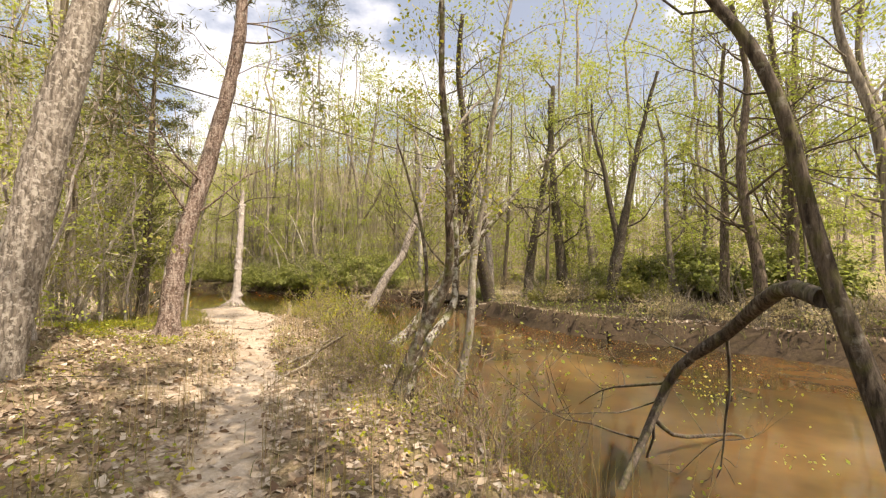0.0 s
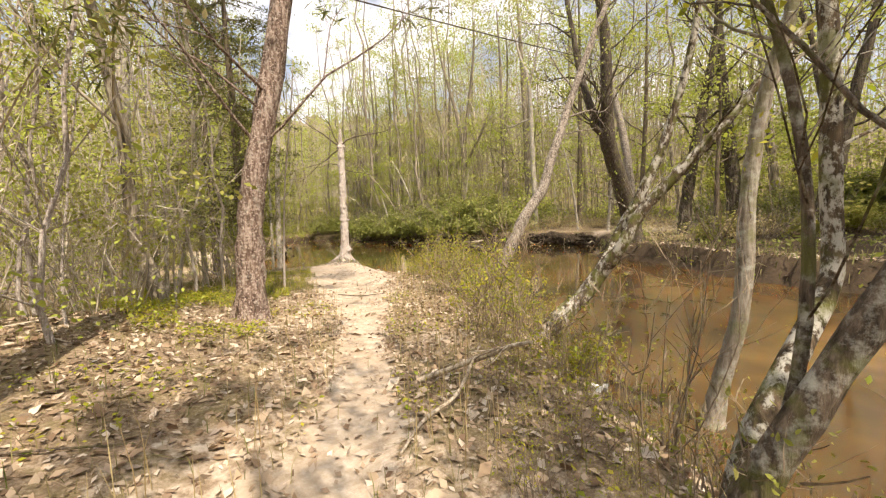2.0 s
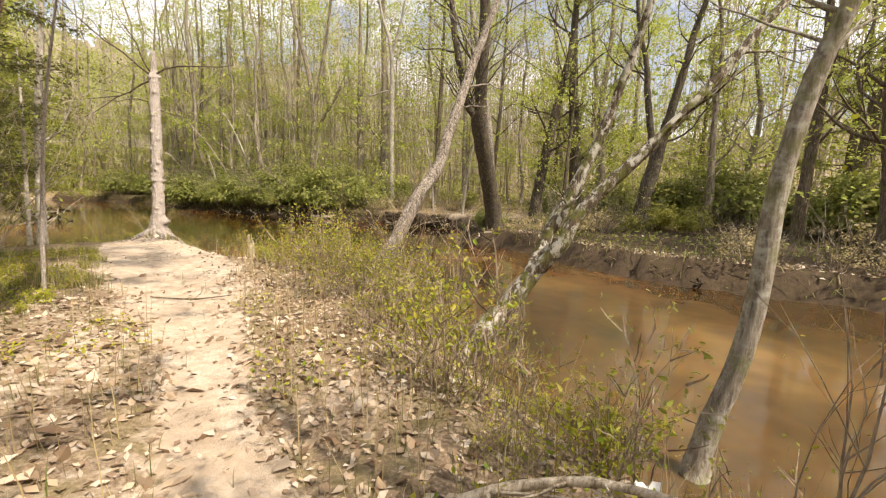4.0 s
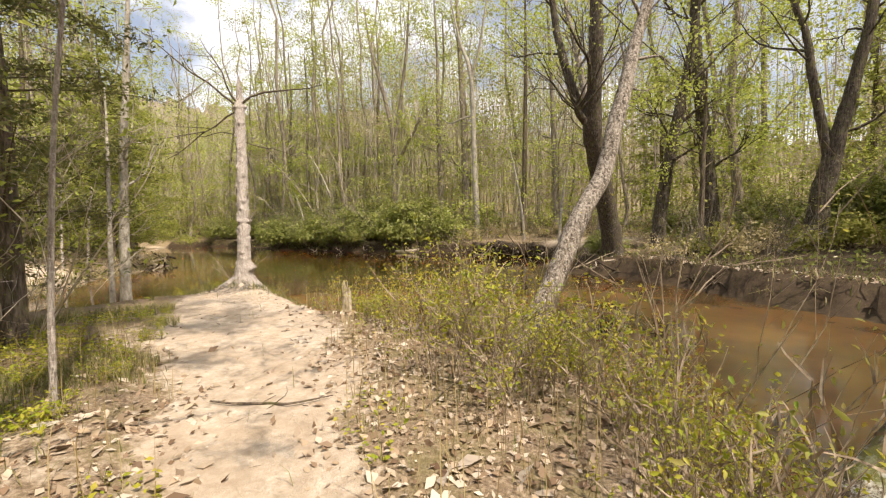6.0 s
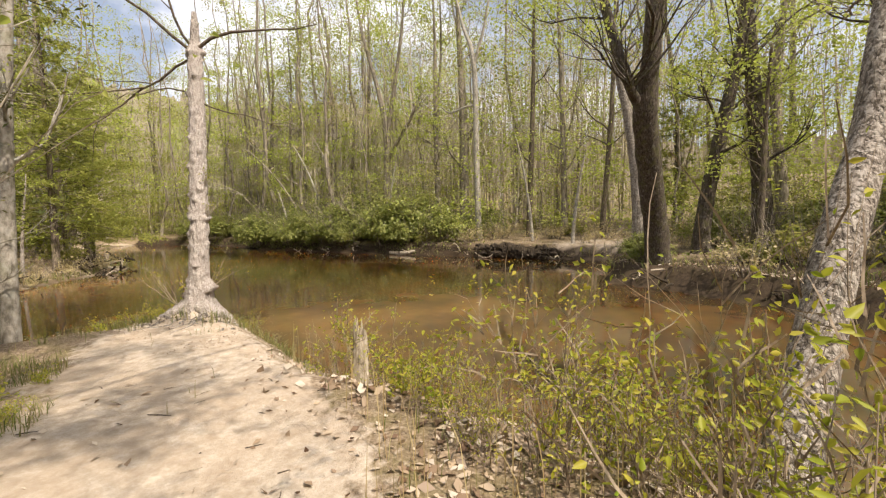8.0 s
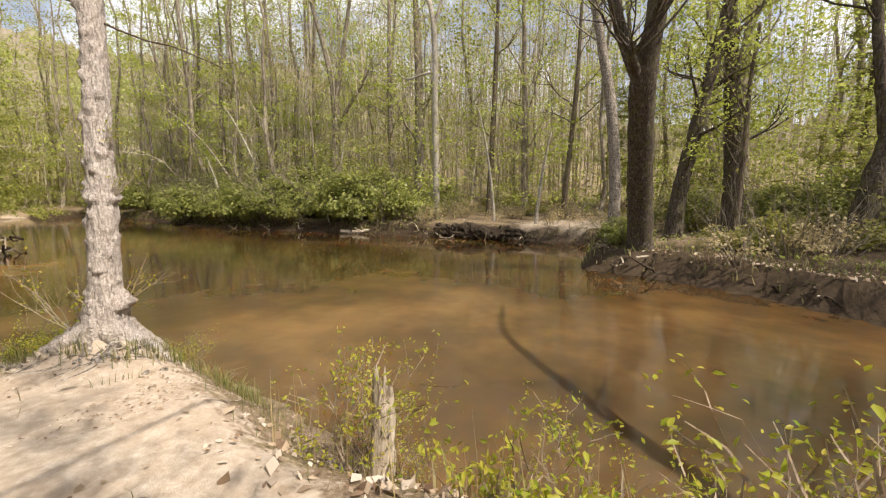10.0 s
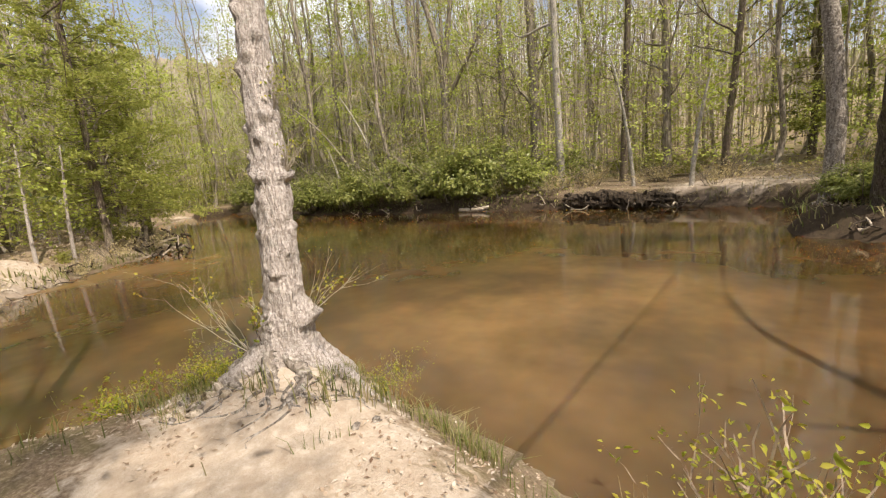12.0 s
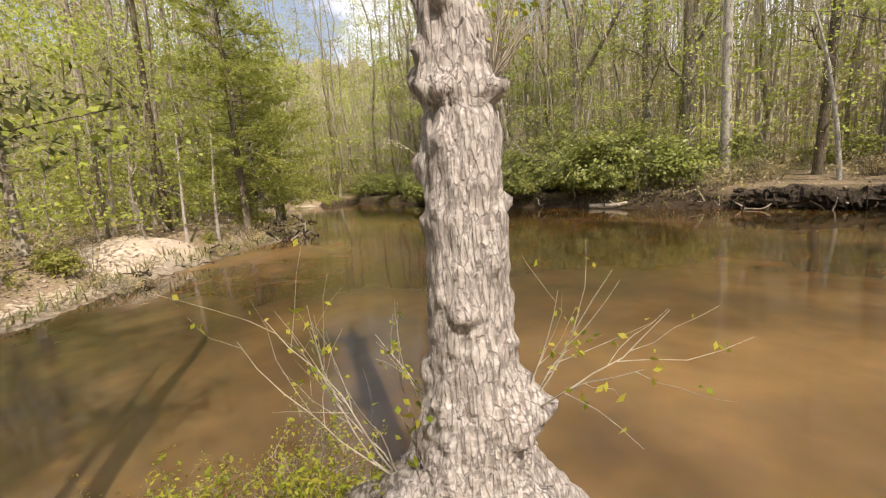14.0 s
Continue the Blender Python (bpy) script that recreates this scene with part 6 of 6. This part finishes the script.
        g.strands(np.column_stack([p, terrain(p)[0]]), 0.3, 0.006, 0.4)
    tagged(new("grass_tufts", g.mesh("grass_tufts", GRASS)), "clumps of green and straw grass at the edge of the point", "grass", kind="stuff")
    g = Geo(16)
    pts, sand = floor_points(rng, 30000, (-10.5, -3.2, 8.6, 13.6), lambda p, z, s: (z > -0.6) & (segments(p, TRAIL[:, :2], False)[0] > 0.8) & (p[:, 1] < 9.3 - 0.62 * p[:, 0] - 1.6) & (waves(p[:, 0], p[:, 1], 2.4, 36) > 0.0))
    pts[:, 2] += rng.uniform(0.02, 0.16, len(pts))
    g.leaflets(pts[:9000], 0.045, 0.5, 0.5)
    tagged(new("path_side_plants", g.mesh("path_side_plants", LEAF_YELLOW)), "low green plants crowding beside the path", "ground cover", kind="stuff")
    g = Geo(9)
    pts, sand = floor_points(rng, 9000, (-8.5, 4.5, 6.0, 17.0), lambda p, z, s: (z > -0.84) & (z < 0.05) & (s < 0.45) & (rng.random(len(p)) < 0.5))
    g.strands(pts, 0.55, 0.006, 0.22, 0.2)
    tagged(new("dry_stalks", g.mesh("dry_stalks", STRAW)), "tan dead stalks standing along the bank", "dry weeds", kind="stuff")
    g = Geo(14)
    a, q = rng.uniform(-3.4, 1.2, 2600), np.sqrt(rng.uniform(0.06, 3.2, 2600))
    ring = np.column_stack([-10.85 + np.cos(a) * q, 16.05 + np.sin(a) * q])
    ring = ring[(waves(ring[:, 0], ring[:, 1], 3.0, 35) > -0.1) | (np.hypot(ring[:, 0] + 10.9, ring[:, 1] - 16.05) < 0.7)]
    g.blades(np.column_stack([ring, terrain(ring)[0] + 0.006]), 0.032, 0.5, 0.7)
    tagged(new("leaf_crumbs", g.mesh("leaf_crumbs", LEAF_DRY)), "crumbled dead leaves on the sandy point", "leaf litter", kind="stuff")
    g = Geo(10)
    pts, sand = floor_points(rng, 26000, (-45, 24, 19, 52), lambda p, z, s: (z > -0.8) & ((p[:, 0] < -7.5) | (p[:, 1] > 36) | (rng.random(len(p)) < 0.2)))
    g.blades(pts, 0.13, 0.6, 0.8)
    pts, sand = floor_points(rng, 14000, (-42, -20, 9, 23), lambda p, z, s: (z > -0.75) & (rng.random(len(p)) < np.clip(1.1 - s, 0.05, 1)))
    g.blades(pts + np.array([0, 0, 0.01]), 0.12, 0.5, 0.7)
    edge = np.column_stack([rng.uniform(-7.5, 20, 40000), rng.uniform(14, 31, 40000)])
    off = segments(edge, SHORE, True)[0]
    edge = edge[~in_water(edge) & (off > 0.4) & (off < 1.4)][:2600]
    g.blades(np.column_stack([edge, terrain(edge)[0] + 0.02]), 0.12, 0.5, 0.4)
    tagged(new("far_fallen_leaves", g.mesh("far_fallen_leaves", LEAF_DRY)), "brown dead leaves on the far bank", "leaf litter", kind="stuff")


build_bushes()
build_litter()


# ---- small things ----
def build_small():
    rng = np.random.default_rng(9)
    # broken stump at the edge of the point
    x, y = -7.62, 15.88
    z = height(x, y)
    stump = thing("broken_stump", (x, y, z), "jagged bleached stump of a snapped sapling at the water", "stump")
    g = Geo(2)
    sides, rows_n = 14, 12
    a = np.linspace(0, 2 * np.pi, sides, endpoint=False)
    tall = 0.24 - z + 0.10 * rng.random(sides) - 0.30 * (rng.random(sides) < 0.35) - 0.1 * np.cos(a - 1)
    ring = []
    for k in range(rows_n):
        f = k / (rows_n - 1)
        r = (0.095 - 0.02 * f) * (1 + 0.12 * np.sin(3 * a) + 0.05 * rng.normal(size=sides))
        ring.append(np.column_stack([r * np.cos(a) + 0.03 * f, r * np.sin(a), -0.15 + (tall + 0.15) * f]))
    v = np.concatenate(ring)
    inner = ring[-1] * np.array([0.55, 0.55, 1]) - np.array([0, 0, 0.12])
    v = np.concatenate([v, inner])
    i = np.arange(rows_n)[:, None] * sides
    k = np.arange(sides)
    j = (k + 1) % sides
    g.add(v, np.stack([i + k, i + j, i + sides + j, i + sides + k], -1).reshape(-1, 4))
    piece("wood", g, DEADWOOD, stump, smooth=False)
    g = Geo(3)
    for q in range(3):
        d = rng.normal(0, 0.03, 2)
        g.tube([(d[0], d[1], tall.max() - 0.3), (d[0] * 1.2, d[1], tall.max() - 0.08), (d[0] * 1.3, d[1], tall.max() + 0.02)], [0.03, 0.016, 0.003], 4)
    piece("splinter", g, DEADWOOD, stump)

    def fallen(name, pts, radii, mat, label, category="branch", twigs=0):
        base = Vector(pts[0])
        ob = thing(name, base, label, category)
        line = spline([(*p, r) for p, r in zip(pts, radii)], 26)
        g = Geo(int(abs(pts[0][0]) * 100))
        g.tube(line[:, :3] - np.array(base), line[:, 3], 8, 0.08)
        piece("wood", g, mat, ob)
        for q in range(twigs):
            g, tips = Geo(q), []
            k = rng.integers(5, 24)
            branch(g, rng, line[k, :3] - np.array(base), rng.normal(0, 1, 3) * np.array([1, 1, 0.5]), rng.uniform(0.25, 0.6), line[k, 3] * 0.5, 0, tips)
            piece("side_twig", g, mat, ob)
        return ob

    def on(x, y, up=0.02):
        return (x, y, height(x, y) + up)

    # bleached logs on the far waterline
    fallen("driftwood_log", [(-21.9, 36.0, -0.72), (-20.8, 36.05, -0.74), (-19.9, 36.2, -0.6)], [0.13, 0.15, 0.10], DEADWOOD, "bleached log lying on the far waterline", "log")
    fallen("driftwood_log", [(-40.2, 38.2, -0.76), (-39.2, 37.9, -0.75), (-38.3, 37.5, -0.74)], [0.10, 0.12, 0.08], DEADWOOD, "bleached log lying on the far waterline", "log")
    # sticks beside and on the path
    fallen("fallen_branch", [on(-0.9, 10.05, 0.03), (-0.45, 10.22, 0.22), (-0.05, 10.2, 0.42), (0.25, 10.05, 0.55)], [0.022, 0.024, 0.02, 0.012], DEADWOOD, "dead forked branch propped beside the path", twigs=3)
    fallen("fallen_branch", [(-0.4, 10.2, 0.25), (-0.3, 9.85, 0.1), on(-0.35, 9.55, 0.03), on(-0.2, 9.2, 0.02)], [0.014, 0.014, 0.013, 0.008], DEADWOOD, "pale dead stick leaning by the path", twigs=1)
    fallen("fallen_branch", [on(-5.6, 12.25), on(-5.4, 12.33, 0.025), on(-5.2, 12.52, 0.01), on(-4.98, 12.56, 0.03), on(-4.75, 12.8)], [0.007, 0.010, 0.011, 0.009, 0.004], BARK_BROWN, "crooked brown stick lying across the sand", twigs=2)
    for k in range(16):
        x, y = rng.uniform(-5, 3.5), rng.uniform(6, 13)
        d = rng.normal(0, 0.4, 2)
        if segments(np.array([[x, y]]), TRAIL[:, :2], False)[0][0] > 0.6 and not in_water(np.array([[x, y]]))[0]:
            fallen("stick", [on(x, y), on(x + d[0] * 0.5, y + d[1] * 0.5, 0.035), on(x + d[0], y + d[1])], [0.006, 0.008, 0.004], DEADWOOD if k % 2 else BARK_BROWN, "dead stick lying in the leaf litter")
    # white scrap caught in the bank
    x, y = 0.32, 11.0
    g = Geo(5)
    n = 7
    u, w = np.meshgrid(np.linspace(-0.07, 0.07, n), np.linspace(-0.05, 0.05, n))
    zz = 0.05 + 0.03 * np.sin(u * 60 + 1) * np.cos(w * 70) + 0.02 * rng.normal(size=u.shape)
    i = (np.arange(n - 1)[:, None] * n + np.arange(n - 1)).ravel()
    g.add(np.column_stack([u.ravel(), w.ravel(), zz.ravel()]), np.stack([i, i + 1, i + n + 1, i + n], 1))
    m, t, bs = shader("white_plastic")
    t.links.new(ramp_of(t, noise_of(t, 30.0), [(0.3, (0.55, 0.54, 0.52)), (0.7, (0.85, 0.85, 0.84))]), bs.inputs["Base Color"])
    bs.inputs["Roughness"].default_value = 0.4
    scrap = piece("litter_scrap", g, m)
    scrap.location = (x, y, height(x, y))
    tagged(scrap, "crumpled white plastic scrap caught in the bank weeds", "litter")
    # lumps of dried clay round the foot of the tree on the point
    for k in range(64):
        a, q = rng.uniform(-2.9, -1.7) if k < 50 else rng.uniform(-0.6, 0.5), rng.uniform(0.38, 1.05)
        x, y = -10.85 + math.cos(a) * q, 16.05 + math.sin(a) * q
        size = rng.uniform(0.018, 0.06)
        g = Geo(200 + k)
        f = np.linspace(-1, 1, 6)
        g.tube(np.column_stack([0 * f, f * size * 0.2, f * size * 0.7]) @ np.array(Euler(rng.uniform(-1, 1, 3)).to_matrix()).T, size * np.sqrt(1.02 - f * f), 7, 0.3)
        clod = piece("clay_lump", g, DEADWOOD if k % 3 else BARK_GREY, smooth=False)
        clod.location = (x, y, height(x, y) - size * 0.1)
        tagged(clod, "pale dried clay lump at the foot of the tree", "clod", "clay lumps")
    # chips and twigs on the bare sand
    for k in range(46):
        x, y = rng.uniform(-10.4, -4.4), rng.uniform(11.8, 16.0)
        p = np.array([[x, y]])
        if segments(p, TRAIL[:, :2], False)[0][0] > 1.5 or in_water(p)[0]:
            continue
        d = rng.normal(0, 0.09, 2)
        g = Geo(300 + k)
        r = rng.uniform(0.002, 0.005)
        g.tube([(0, 0, 0), (d[0] * 0.5 + 0.01, d[1] * 0.5, 0.006), (d[0], d[1], 0.0)], [r, r, r * 0.6], 5, 0.1)
        chip = piece("twig", g, (BARK_BROWN, DEADWOOD, BARK_DARK)[k % 3])
        chip.location = (x, y, height(x, y) + r)
        tagged(chip, "small dry twig lying on the sand", "twig", "twigs on the sand")
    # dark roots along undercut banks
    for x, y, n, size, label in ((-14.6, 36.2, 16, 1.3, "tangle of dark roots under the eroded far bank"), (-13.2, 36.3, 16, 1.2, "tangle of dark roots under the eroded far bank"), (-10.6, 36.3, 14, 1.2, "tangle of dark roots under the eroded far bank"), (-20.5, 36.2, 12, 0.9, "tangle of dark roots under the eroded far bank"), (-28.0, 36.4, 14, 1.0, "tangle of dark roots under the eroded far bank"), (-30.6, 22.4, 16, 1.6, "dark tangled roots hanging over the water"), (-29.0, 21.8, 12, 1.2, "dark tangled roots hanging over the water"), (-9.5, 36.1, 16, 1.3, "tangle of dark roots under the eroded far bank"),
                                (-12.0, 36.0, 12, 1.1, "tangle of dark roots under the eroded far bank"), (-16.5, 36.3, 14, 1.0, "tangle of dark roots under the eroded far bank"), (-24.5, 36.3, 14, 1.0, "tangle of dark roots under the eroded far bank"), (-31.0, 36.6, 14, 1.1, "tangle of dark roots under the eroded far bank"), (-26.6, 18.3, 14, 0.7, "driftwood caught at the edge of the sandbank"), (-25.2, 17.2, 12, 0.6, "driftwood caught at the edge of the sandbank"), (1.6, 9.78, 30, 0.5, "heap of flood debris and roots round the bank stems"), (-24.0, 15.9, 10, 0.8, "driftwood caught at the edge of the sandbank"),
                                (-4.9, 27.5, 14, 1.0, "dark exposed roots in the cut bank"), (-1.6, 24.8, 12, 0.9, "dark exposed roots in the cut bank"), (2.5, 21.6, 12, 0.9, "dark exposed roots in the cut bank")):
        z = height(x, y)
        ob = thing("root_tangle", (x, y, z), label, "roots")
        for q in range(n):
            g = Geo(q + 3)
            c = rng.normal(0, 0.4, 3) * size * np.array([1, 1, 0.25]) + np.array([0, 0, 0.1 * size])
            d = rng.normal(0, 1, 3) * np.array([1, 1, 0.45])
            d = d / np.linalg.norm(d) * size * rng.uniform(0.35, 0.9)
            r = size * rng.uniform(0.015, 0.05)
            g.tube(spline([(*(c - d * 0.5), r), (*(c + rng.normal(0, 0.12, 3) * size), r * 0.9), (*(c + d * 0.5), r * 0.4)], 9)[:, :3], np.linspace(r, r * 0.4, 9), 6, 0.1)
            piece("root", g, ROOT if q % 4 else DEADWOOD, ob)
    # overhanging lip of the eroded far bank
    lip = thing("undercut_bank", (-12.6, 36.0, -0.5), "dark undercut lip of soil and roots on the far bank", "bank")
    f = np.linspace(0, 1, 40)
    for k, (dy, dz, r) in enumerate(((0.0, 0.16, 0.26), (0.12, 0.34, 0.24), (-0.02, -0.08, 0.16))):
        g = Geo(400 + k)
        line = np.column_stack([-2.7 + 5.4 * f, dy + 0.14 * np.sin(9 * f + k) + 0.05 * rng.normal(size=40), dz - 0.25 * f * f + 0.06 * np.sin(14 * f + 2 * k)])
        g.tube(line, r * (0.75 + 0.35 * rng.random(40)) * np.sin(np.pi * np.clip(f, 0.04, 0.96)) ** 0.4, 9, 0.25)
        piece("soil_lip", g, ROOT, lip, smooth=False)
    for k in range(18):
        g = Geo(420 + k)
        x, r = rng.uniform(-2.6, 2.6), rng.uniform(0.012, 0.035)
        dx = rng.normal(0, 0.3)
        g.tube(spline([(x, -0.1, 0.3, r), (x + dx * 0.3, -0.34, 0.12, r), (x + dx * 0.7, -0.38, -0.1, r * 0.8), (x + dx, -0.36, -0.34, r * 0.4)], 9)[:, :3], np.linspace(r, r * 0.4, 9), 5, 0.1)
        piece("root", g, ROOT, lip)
    # a slack line high across the path and the creek
    cable = thing("cable", (-6.3, 5.1, 5.5), "dark slack cable strung high across the creek", "cable")
    g = Geo(1)
    f = np.linspace(0, 1, 60)
    p = np.column_stack([4.0 * f, 27.4 * f, 2.08 * f - 0.25 * np.sin(np.pi * f)])
    g.tube(p, 0.017, 6)
    piece("strand", g, BARK_DARK, cable)


build_small()
